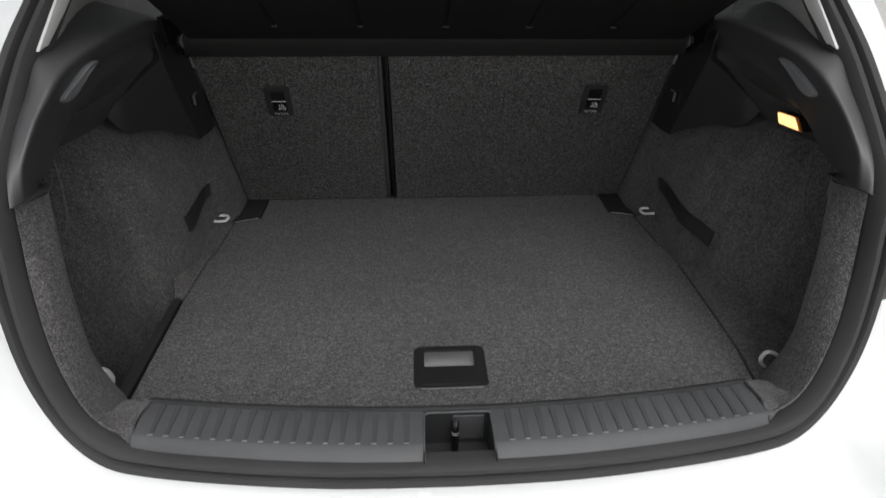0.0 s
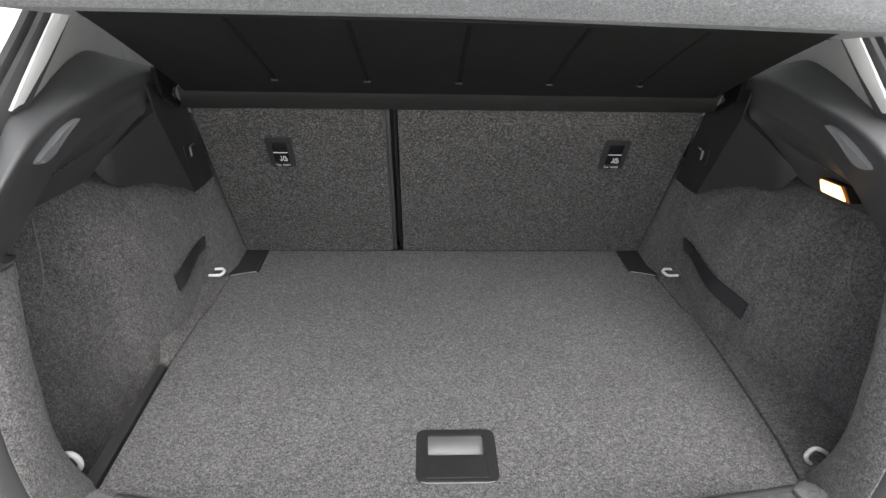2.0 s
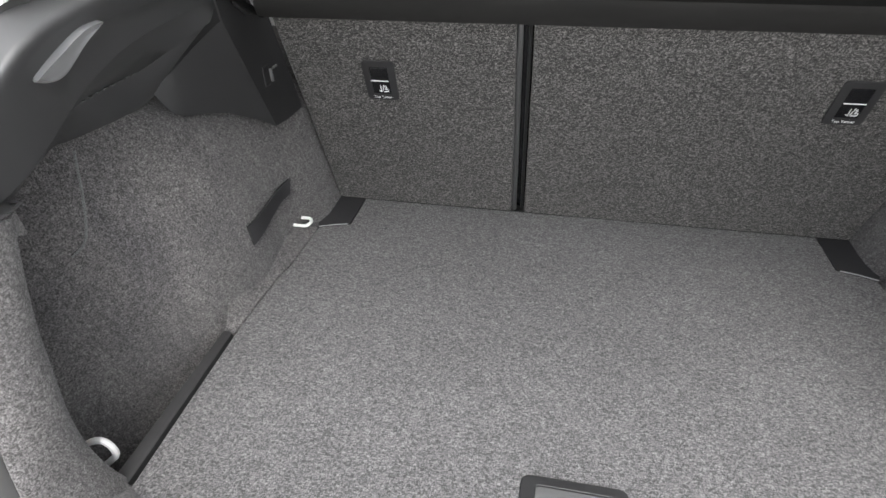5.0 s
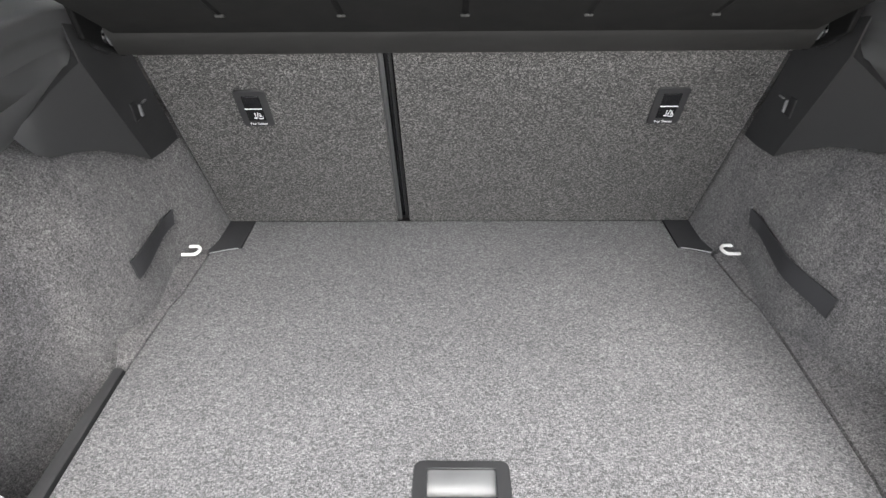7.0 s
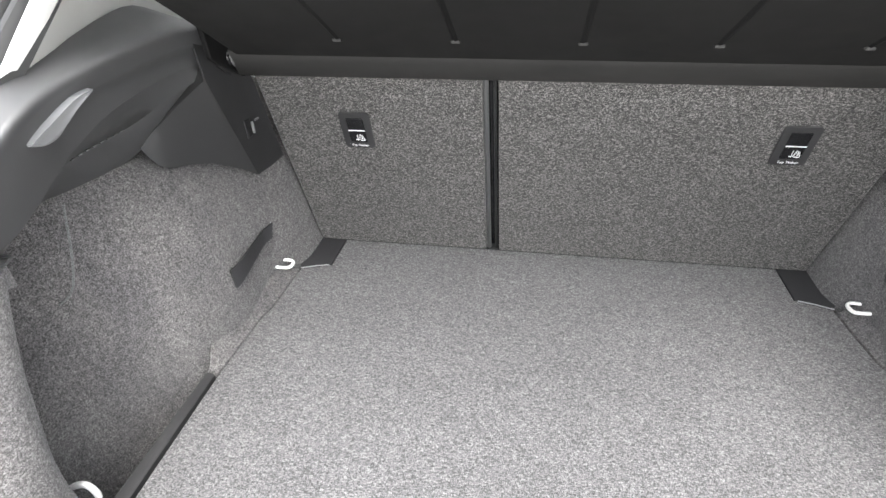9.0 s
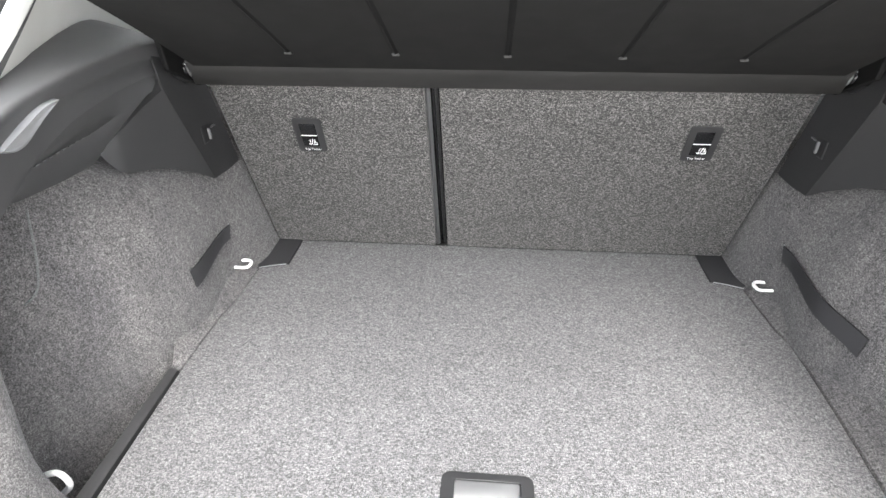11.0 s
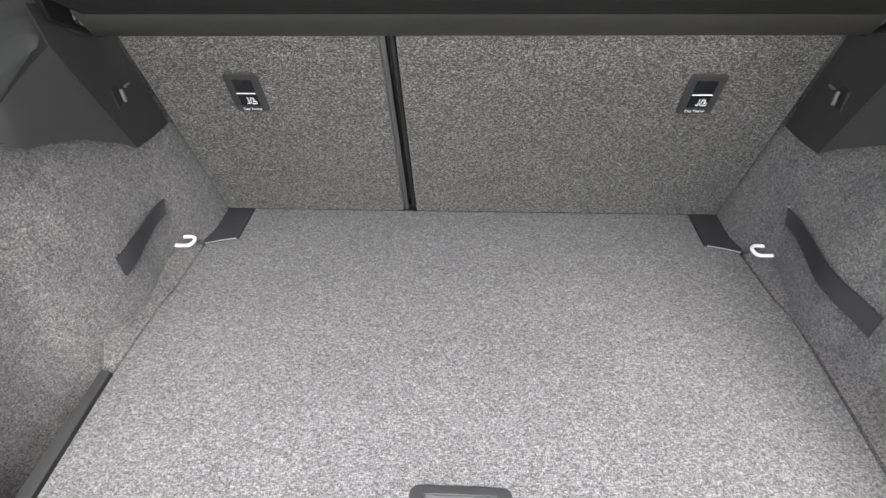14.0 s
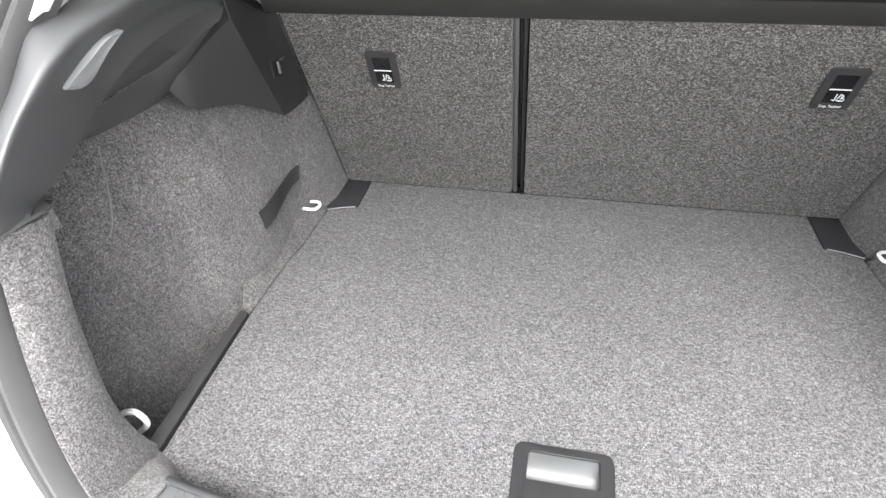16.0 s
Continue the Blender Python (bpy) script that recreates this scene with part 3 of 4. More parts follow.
def trim_rows():
    """Sections of the black upper trim from its foot at the opening, up and forward to the seat: outer edge, crown, inner edge, underside, foot."""
    o = curve([(-0.549, -0.684, 1.053), (-0.556, -0.655, 1.088), (-0.558, -0.618, 1.120), (-0.554, -0.572, 1.156), (-0.551, -0.524, 1.195), (-0.567, -0.442, 1.207), (-0.583, -0.345, 1.216), (-0.602, -0.236, 1.218), (-0.625, -0.120, 1.178)], 4)
    e = curve([(-0.5445, -0.662, 1.052), (-0.539, -0.648, 1.090), (-0.531, -0.622, 1.122), (-0.526, -0.594, 1.144), (-0.515, -0.555, 1.170), (-0.507, -0.515, 1.187), (-0.501, -0.440, 1.197), (-0.497, -0.300, 1.200), (-0.496, -0.200, 1.180)], 4)
    f = curve([(-0.546, -0.630, 1.046), (-0.563, -0.600, 1.046), (-0.569, -0.562, 1.050), (-0.574, -0.525, 1.061), (-0.574, -0.485, 1.080), (-0.562, -0.450, 1.105), (-0.540, -0.390, 1.133), (-0.520, -0.280, 1.145), (-0.510, -0.210, 1.135)], 4)
    h = curve([(-0.548, -0.606, 1.043), (-0.574, -0.585, 1.041), (-0.590, -0.548, 1.042), (-0.598, -0.505, 1.052), (-0.600, -0.455, 1.072), (-0.602, -0.400, 1.076), (-0.596, -0.330, 1.077), (-0.535, -0.266, 1.115), (-0.508, -0.230, 1.128)], 4)
    i = curve([(-0.556, -0.592, 1.041), (-0.608, -0.556, 1.020), (-0.650, -0.500, 1.010), (-0.662, -0.440, 1.021), (-0.645, -0.418, 1.028), (-0.628, -0.390, 1.032), (-0.612, -0.310, 1.034), (-0.556, -0.250, 1.090), (-0.506, -0.242, 1.122)], 4)
    rows = []
    for k, (a, b, c, g, d) in enumerate(zip(o, e, f, h, i)):
        u = k / 4
        w = min(0.55, max(0.26, 0.34 + 0.085 * (u - 5)))
        deep = Vector((-0.007, 0.002, -0.003)) * ease(4.1, 4.9, u) * (1 - ease(7.0, 7.9, u))
        fold = 0.1 + 0.9 * ease(0.0, 1.0, u)
        out = Vector((-0.010, 0.004, 0.002)) * fold
        hump = Vector((0.0008, -0.0010, 0.0012))
        p0, p2 = a.lerp(b, 0.74) + hump * 0.6, b.lerp(c, 0.13)
        crown = [(1 - q) ** 2 * p0 + 2 * q * (1 - q) * (b + Vector((0.001, -0.001, 0.001))) + q * q * p2 for q in (0.0, 0.17, 0.34, 0.5, 0.66, 0.83, 1.0)]
        rows.append([a, a.lerp(b, 0.10) + hump * 0.7, a.lerp(b, 0.40) + hump] + crown + [b.lerp(c, w - 0.04), b.lerp(c, w), b.lerp(c, w + 0.05) + deep, b.lerp(c, (w + 1.05) / 2) + deep, c, c + out * 0.3, c + out, (c + out).lerp(g, 0.5), g, g.lerp(d, 0.04) + Vector((-0.006, 0, 0)) * fold, g.lerp(d, 0.3) + Vector((-0.003, 0, 0)) * fold, d, d + Vector((-0.012, 0.0, -0.012 * fold))])
    return rows


def along(line, t):
    """The point at the share t of a line of points."""
    f = min(max(t, 0.0), 1.0) * (len(line) - 1)
    k = min(int(f), len(line) - 2)
    return line[k].lerp(line[k + 1], f - k)


def edge_rows(edge, y0, y1, s):
    """The carpet that turns in from the wall to the floor panel, a narrow gap away from it."""
    ys = [y for x, y in reversed(edge)]
    xs = [abs(x) for x, y in reversed(edge)]
    rows = []
    for y in np.linspace(y0, y1, 22):
        e = float(np.interp(y, ys, xs)) + 0.0055
        far = max(e + 0.012, wall_x(y, 0.712) + 0.008)
        if s < 0:
            far += (e + 0.012 - far) * ease(-0.35, -0.42, y)
        rows.append([(s * (e + 0.002), y, 0.676), (s * e, y, 0.690), (s * (e + 0.002), y, 0.697), (s * (e + 0.008), y, 0.700), (s * far, y, 0.722 - 0.020 * ease(-0.38, -0.42, y) * (s < 0))])
    return rows


def strip_on_wall(y0, y1, z_low, z_high, s, lift=0.005):
    rows = []
    for y in np.linspace(y0, y1, 26):
        t = (y - y0) / (y1 - y0)
        lo, hi = z_low[0] + (z_low[1] - z_low[0]) * t, z_high[0] + (z_high[1] - z_high[0]) * t
        rows.append([(s * (wall_x(y, z) - lift), y - 0.012 * (hi - z) / (hi - lo) * (1 - t) - 0.004 * t * (hi - z) / (hi - lo), z) for z in np.linspace(lo, hi, 4)])
    return rows


for s in (-1, 1):
    side = thing("side_lining", "grey carpeted wheel arch lining with black upper trim" + (" and lit lamp" if s > 0 else " and dark pocket"), "side lining", "side linings")
    foot = 0.525
    rows = []
    for y in list(np.linspace(0.12, -0.34, 18)) + list(np.linspace(-0.36, -0.58, 18)) + [-0.60, -0.625, -0.65]:
        rows.append([(s * wall_x(y, z), y, z) for z in np.linspace(foot, 1.06 - 0.08 * ease(-0.50, -0.57, y), 27)])
    part("wheel_arch_carpet", loft(rows, 0.004), WALL_CARPET, side, "dark grey speckled carpet over the wheel arch")
    # carpeted edge beside the opening
    rim_in = curve([(p[0] - 0.001, p[1] + 0.011, p[2] + 0.001) for p in RING_IN[3:12]], 4)[::-1]
    crest = curve([(-x, y, z) for x, y, z in CREST], 5)
    rows = []
    for k in range(25):
        t = k / 24
        a = along(rim_in, 0.14 + 0.86 * t)
        c = along(crest, t)
        mid = a.lerp(c, 0.5) + Vector((-0.004, -0.004, 0))
        r1 = c + Vector((0.018, 0.010 + 0.012 * ease(0.78, 0.9, c.z), 0))
        r2 = Vector((c.x + 0.13, c.y + 0.045, c.z))
        r1.z -= 0.030 * (1 - ease(0.0, 0.16, t))
        r2.z -= 0.060 * (1 - ease(0.0, 0.16, t))
        row = [a, a.lerp(mid, 0.5) + Vector((-0.002, -0.003, 0)), mid, mid.lerp(c, 0.6) + Vector((-0.002, 0, 0)), c, c + Vector((0.006, 0.008 + 0.004 * ease(0.78, 0.9, c.z), 0)), r1, r1.lerp(r2, 0.5), r2]
        rows.append([mirrored(p, s) for p in row])
    part("opening_carpet", loft(rows, 0.003), WALL_CARPET, side, "carpeted edge along the tailgate opening")
    # front corner piece under the hook
    corner = [[mirrored(p, s) for p in row] for row in (
        [(0.434, -0.722, 0.694), (0.436, -0.728, 0.750), (0.440, -0.738, 0.764), (0.447, -0.770, 0.763), (0.446, -0.802, 0.751)],
        [(0.464, -0.708, 0.694), (0.467, -0.714, 0.732), (0.470, -0.724, 0.745), (0.475, -0.752, 0.749), (0.474, -0.780, 0.755)],
        [(0.494, -0.686, 0.694), (0.497, -0.691, 0.712), (0.500, -0.700, 0.722), (0.505, -0.728, 0.742), (0.503, -0.765, 0.770)],
        [(0.525, -0.664, 0.690), (0.527, -0.672, 0.694), (0.529, -0.682, 0.700), (0.533, -0.712, 0.735), (0.530, -0.750, 0.795)])]
    part("corner_carpet", loft(corner, 0.003), WALL_CARPET, side)
    if s > 0:
        part("floor_edge_carpet", loft(edge_rows(right_edge, -0.122, -0.70, 1), 0.004), WALL_CARPET, side)
    else:
        part("floor_edge_carpet", loft(edge_rows(left_edge, -0.122, -0.42, -1), 0.004), WALL_CARPET, side)
        lip = []
        for y in np.linspace(-0.422, -0.674, 8):
            t = (y + 0.422) / -0.252
            x0, x1 = -0.5205 + 0.001 * t, -0.533 - 0.005 * t
            lip.append([(x0, y, 0.690), (x0, y, 0.703), (x0 - 0.003, y, 0.7055), (x1, y, 0.7065), (x1 - 0.002, y, 0.704), (x1 - 0.002, y, 0.68)])
        part("pocket_lip", loft(lip, 0.002), PANEL_BLACK, side, "black plastic lip of the side pocket")
    # upper trim
    part("upper_trim", loft([[mirrored((-p.x, p.y, p.z), s) for p in row] for row in trim_rows()], 0.003), TRIM_BLACK, side, "satin black plastic arch trim with a shelf ledge")
    low = curve(GRIP_LOW, 5)
    high = curve(GRIP_HIGH, 5)
    sliver = [[mirrored(q + Vector((0.010, 0, 0.002)), s), mirrored(q, s), mirrored(q.lerp(p, 0.35) + Vector((0.0015, 0.001, -0.0005)), s), mirrored(q.lerp(p, 0.7) + Vector((0.0015, 0.001, -0.0005)), s), mirrored(p, s), mirrored(p + Vector((0.003, 0.001, -0.002)), s), mirrored(p + Vector((0.016, 0.004, -0.005)), s)] for p, q in zip(low, high)]
    part("grip_recess", loft(sliver, 0.002), BRIGHT_FLAP, side, "lighter scooped finger grip")
    # panel against the seat
    face = [
        [(0.508, -0.183, 0.941), (0.524, -0.188, 0.951), (0.538, -0.197, 0.959), (0.560, -0.219, 0.975), (0.576, -0.248, 0.986), (0.587, -0.281, 0.994), (0.594, -0.297, 1.004), (0.602, -0.300, 1.016)],
        [(0.508, -0.209, 1.001), (0.524, -0.213, 1.004), (0.539, -0.220, 1.006), (0.559, -0.236, 1.012), (0.575, -0.257, 1.015), (0.587, -0.282, 1.016), (0.595, -0.296, 1.019), (0.606, -0.302, 1.024)],
        [(0.508, -0.236, 1.063), (0.524, -0.239, 1.059), (0.539, -0.244, 1.053), (0.557, -0.253, 1.051), (0.573, -0.267, 1.045), (0.586, -0.283, 1.039), (0.597, -0.295, 1.035), (0.609, -0.304, 1.032)],
        [(0.508, -0.262, 1.123), (0.524, -0.264, 1.112), (0.540, -0.267, 1.100), (0.556, -0.270, 1.088), (0.572, -0.276, 1.074), (0.586, -0.284, 1.061), (0.598, -0.294, 1.050), (0.613, -0.306, 1.040)]]
    face = [row + [(row[-1][0] + 0.012, row[-1][1] + 0.012, row[-1][2] + 0.020)] for row in face]
    face.append([(x, y + 0.018, z + 0.022) for x, y, z in face[-1]])
    part("seat_side_panel", loft([[mirrored(p, s) for p in row] for row in face], 0.003), PANEL_BLACK, side, "plain black plastic panel with a wavy lower edge")
    flat = [[(0.5085, seat_y(z) - 0.004, z), (0.508, (seat_y(z) - 0.004 + ye) / 2, z + (0.002 if z < 0.94 else 0)), (0.508, ye, z + (0.009 if z < 0.94 else 0))] for z, ye in ((0.932, -0.183), (1.000, -0.209), (1.062, -0.236), (1.123, -0.262), (1.19, -0.27))]
    part("seat_side_panel", loft([[mirrored(p, s) for p in row] for row in flat], 0.003), PANEL_BLACK, side)
    hook = part("bag_hook", block(s * 0.499 - 0.0025, s * 0.499 + 0.0025, -0.1775, -0.1725, 1.012, 1.032, 0.002), CUP_GREY, side, "small grey bag hook")
    part("hook_stem", block(s * 0.505 - 0.003, s * 0.505 + 0.003, -0.158, -0.144, 1.026, 1.029, 0.001), CUP_GREY, hook)
    part("hook_recess", block(s * 0.507 - 0.0035, s * 0.507 + 0.0035, -0.190, -0.170, 1.006, 1.038, 0.003), TRIM_DARK, side)
    # strap pad on the arch
    if s < 0:
        rows = strip_on_wall(-0.148, -0.302, (0.798, 0.788), (0.823, 0.820), s)
    else:
        rows = strip_on_wall(-0.150, -0.384, (0.797, 0.779), (0.822, 0.811), s)
    part("strap_pad", loft(rows, 0.003), PAD_VINYL, side, "flat black vinyl strip on the carpet")
    part("pad_edge", tube([(s * (wall_x(-0.15, 0.82) - 0.004), -0.147, 0.824), (s * (wall_x(-0.16, 0.80) - 0.004), -0.158, 0.798)], 0.0012, 6), BRIGHT_FLAP, side)
    seam = curve([(0.634, -0.424, 1.005), (0.639, -0.443, 0.973), (0.639, -0.478, 0.911), (0.652, -0.505, 0.900)], 4)
    part("seam", tube([mirrored((wall_x(p.y, p.z) - 0.0022, p.y, p.z), s) for p in seam], 0.0017, 6), SHELF_FELT, side, "pale welt along the carpet seam")
    # stitched slot under the ledge
    for k in range(9):
        t = k / 8
        y, z = -0.432 + 0.105 * t, 1.0755 + 0.001 * t
        part("stitch", block(s * 0.5995 - 0.0015, s * 0.5995 + 0.0015, y - 0.0035, y + 0.0035, z - 0.0008, z + 0.0008, 0.0003, 1), CUP_GREY, side)

lamp = thing("boot_lamp", "small lit amber courtesy lamp in the side trim", "lamp")
quad = [(0.590, -0.379, 1.061), (0.590, -0.431, 1.068), (0.590, -0.454, 1.050), (0.590, -0.394, 1.043)]
mid = sum((Vector(q) for q in quad), Vector()) / 4
part("lamp_frame", prism([mid + (Vector(q) - mid) * 1.04 + Vector((0.006, 0, 0)) for q in quad], (1, 0, 0), 0.02, 0.002), TRIM_DARK, lamp)
part("lamp_rim", prism([mid + (Vector(q) - mid) * 1.02 + Vector((0.003, 0, 0)) for q in quad], (1, 0, 0), 0.012, 0.002), AMBER, lamp)
part("lamp_lens", prism([mid + (Vector(q) - mid) * 0.9 for q in quad], (1, 0, 0), 0.012, 0.003), LAMP_GLOW, lamp, "glowing amber lens")

# ---- tie-down hooks ----
for s in (-1, 1):
    eye_rear = thing("tie_down_hook", "white steel tie-down loop beside the rear corner flap", "hook", "tie-down hooks")
    pts = [(s * 0.545, -0.138, 0.732), (s * 0.524, -0.136, 0.730), (s * 0.508, -0.134, 0.729), (s * 0.501, -0.138, 0.728), (s * 0.499, -0.146, 0.728), (s * 0.503, -0.155, 0.727), (s * 0.512, -0.158, 0.727), (s * 0.545, -0.159, 0.729)]
    part("loop", tube(curve(pts, 4), 0.0031, 8), WHITE_STEEL, eye_rear)
    eye_front = thing("tie_down_hook", "white steel tie-down loop beside the opening carpet", "hook", "tie-down hooks")
    x = 0.547 if s < 0 else 0.529
    k = 1.0 if s < 0 else 0.8
    pts = [(s * (x + a * k), -0.648, 0.716 + b * k) for a, b in ((0.052, -0.003), (0.031, 0.017), (0.010, 0.026), (0.001, 0.016), (0.002, -0.001), (0.019, -0.020), (0.042, -0.041))]
    part("loop", tube(curve(pts, 4), 0.0042 * k, 8), WHITE_STEEL, eye_front)

# ---- rear seat backs ----
TOP = 1.24
LEAN_M = Matrix.Translation((0, 0, FLOOR_Z - 0.012)) @ Matrix.Rotation(math.atan(0.33), 4, "X")


def seat_back(x0, x1, anchor_x, label):
    t = thing("rear_seat_back", label, "seat", "rear seat backs")
    bm = block(x0, x1, 0.0, 0.03, 0.012, (TOP - FLOOR_Z) / math.cos(math.atan(0.33)), 0.005, 3)
    for v in bm.verts:
        if abs(v.co.x) > 0.4:
            v.co.x *= (0.4915 + min(0.014, 0.066 * v.co.z)) / 0.50
    bmesh.ops.transform(bm, verts=bm.verts, matrix=LEAN_M)
    part("back_carpet", bm, SEAT_CARPET, t, "dark grey carpeted seat back")
    part("cushion", block(x0 + 0.03, x1 - 0.03, 0.03, 0.15, 0.02, (TOP - FLOOR_Z) / math.cos(math.atan(0.33)) - 0.01, 0.03, 3, LEAN_M), SEAT_CLOTH, t)
    m = LEAN_M @ Matrix.Translation((0, 0, 0.0135))
    bm = prism([(x, -0.003, z) for x, z, _ in rounded_rect(anchor_x - 0.0270, anchor_x + 0.0270, 0.2715, 0.3480, 0.0065, 0.0)], (0, 1, 0), 0.007, 0.0012)
    bmesh.ops.transform(bm, verts=bm.verts, matrix=m)
    a = part("tether_anchor", bm, PANEL_BLACK, t, "black plastic tether anchor surround with white writing")
    part("anchor_well", block(anchor_x - 0.0150, anchor_x + 0.0150, -0.0045, 0.0, 0.286, 0.337, 0.0012, 2, m), GLOSS_BLACK, a)
    part("anchor_bar", block(anchor_x - 0.0150, anchor_x + 0.0150, -0.0060, -0.0042, 0.3115, 0.3129, 0.0006, 1, m), WHITE_STEEL, a)
    # pictogram: anchor stroke and child seat
    for bx0, bx1, bz0, bz1, rot in ((-0.0045, -0.0032, 0.292, 0.305, 0), (-0.0085, -0.0025, 0.2905, 0.2920, 18), (0.000, 0.0016, 0.291, 0.306, 14), (0.0005, 0.0105, 0.2895, 0.2912, 0), (0.0035, 0.0095, 0.2950, 0.2965, -25), (0.0040, 0.0090, 0.2985, 0.3000, -25), (0.0035, 0.0075, 0.3020, 0.3034, -25), (0.0095, 0.0108, 0.2900, 0.2960, 0)):
        c = Vector((anchor_x + (bx0 + bx1) / 2 + 0.003, -0.0052, (bz0 + bz1) / 2))
        k = m @ Matrix.Translation((anchor_x + 0.002, c.y, 0.2975)) @ Matrix.Scale(0.85, 4) @ Matrix.Translation((-anchor_x - 0.002, -c.y, -0.2975)) @ Matrix.Translation(c) @ Matrix.Rotation(radians(rot), 4, "Y") @ Matrix.Translation(-c)
        part("pictogram_stroke", block(c.x - (bx1 - bx0) * 0.42, c.x + (bx1 - bx0) * 0.42, c.y - 0.0004, c.y + 0.0004, bz0, bz1, 0.0, 1, k), MARK_WHITE, a)
    words("writing", "Top Tether", 0.0066, m @ Matrix.Translation((anchor_x, -0.0036, 0.2785)) @ Matrix.Rotation(radians(90), 4, "X"), MARK_WHITE, a)
    return t


seat_back(-0.500, -0.1285, -0.3475, "narrow rear seat back covered in dark grey carpet")
seat_back(-0.1035, 0.500, 0.3505, "wide rear seat back covered in dark grey carpet")
gap = thing("seat_gap_trim", "black channel between the two rear seat backs", "trim")
part("channel", block(-0.1275, -0.1045, 0.018, 0.05, 0.012, 0.56, 0.002, 2, LEAN_M), GLOSS_BLACK, gap)
part("channel_edge", tube([LEAN_M @ Vector((-0.1235, 0.008, 0.014)), LEAN_M @ Vector((-0.1235, 0.008, 0.55))], 0.0045, 8), TRIM_BLACK, gap)
part("channel_edge", tube([LEAN_M @ Vector((-0.1090, 0.012, 0.014)), LEAN_M @ Vector((-0.1090, 0.012, 0.55))], 0.0030, 8), TRIM_DARK, gap)
part("channel_foot", block(-0.1200, -0.1130, -0.004, 0.004, 0.013, 0.0165, 0.001), BRIGHT_FLAP, gap)

# ---- front seats ----
for s in (-1, 1):
    seat = thing("front_seat", "black cloth front seat with a tall headrest", "seat", "front seats")
    part("backrest", block(s * 0.39 - 0.24, s * 0.39 + 0.24, 0.95, 1.08, 0.55, 1.14, 0.05, 4), SEAT_CLOTH, seat)
    part("headrest", block(s * 0.39 - 0.13, s * 0.39 + 0.13, 0.95, 1.05, 1.15, 1.40, 0.03, 4), SEAT_CLOTH, seat)
    part("cushion", block(s * 0.39 - 0.25, s * 0.39 + 0.25, 1.05, 1.55, 0.40, 0.56, 0.05, 4), SEAT_CLOTH, seat)

# ---- parcel shelf ----
shelf = thing("parcel_shelf", "grey felt parcel shelf propped up by two cords", "parcel shelf")


def shelf_z(x, y):
    d, e = -0.202 - y, max(0.0, -0.262 - y)
    return 1.117 + 0.764 * (d - e) - 0.57 * (d - e) ** 2 + 0.665 * e - 0.25 * e * e - 0.014 * x * min(1.0, (-0.2 - y) / 0.28)


rows = []
for y in np.linspace(-0.262, -0.504, 10):
    w = 0.446
    rows.append([(x, y, shelf_z(x, y) + 0.004) for x in np.linspace(-w, w, 13)])
part("board", loft(rows, 0.006), SHELF_BOARD, shelf, "black ribbed underside board")
rows = []
for y, lift in ((-0.186, 0.019), (-0.190, 0.008), (-0.200, 0.004), (-0.225, 0.001), (-0.252, -0.002), (-0.260, 0.001), (-0.264, 0.006)):
    half = 0.487 - 0.030 * ease(-0.195, -0.262, y)
    rows.append([(x, y, shelf_z(0, y) + lift) for x in np.linspace(-half, half, 13)])
part("hinge_strip", loft(rows, 0.004), STRIP_GREY, shelf, "smooth dark grey hinge strip")
for x in (-0.283, -0.140, 0.004, 0.147, 0.293):
    pts = [(x, y, shelf_z(x, y) + 0.001) for y in np.linspace(-0.312, -0.500, 8)]
    part("rib", tube(pts, 0.005, 8), RIB_BLACK, shelf)
    part("rib_end", block(x - 0.0055, x + 0.0055, -0.317, -0.311, shelf_z(x, -0.314) - 0.006, shelf_z(x, -0.314) - 0.002, 0.0012), STRIP_GREY, shelf)
# felt top with its thick turned edge
rows = []
for x in 0.545 * np.sin(np.linspace(-math.pi / 2, math.pi / 2, 57)):
    u = abs(x) / 0.545
    h = 0.076 * max(0.0, 1 - u ** 2.7) ** 0.46
    y0 = -0.506 - 0.012 * u
    z0 = shelf_z(x, -0.506) - 0.002 + 0.006 * max(0.0, (u - 0.94) / 0.06) ** 2
    def inside(v):
        return max(-0.449, min(0.449, v))
    rows.append([(inside(x), y0 + 0.03, z0 - 0.010), (x, y0 + 0.006, z0 + 0.001), (x, y0, z0 + 0.002 + h * 0.03), (x, y0 - 0.006, z0 + 0.10 * h), (x, y0 - 0.010, z0 + 0.30 * h), (x, y0 - 0.006, z0 + 0.60 * h), (x, y0 + 0.008, z0 + 0.85 * h), (x, y0 + 0.020, z0 + h), (inside(x), y0 + 0.055, z0 + h * 0.98), (inside(x), -0.26, shelf_z(x, -0.26) + 0.022 + h * 0.2), (inside(x), -0.19, shelf_z(x, -0.19) + 0.022)])
part("felt_top", loft(rows), SHELF_FELT, shelf, "grey felt covering with a rolled front edge")
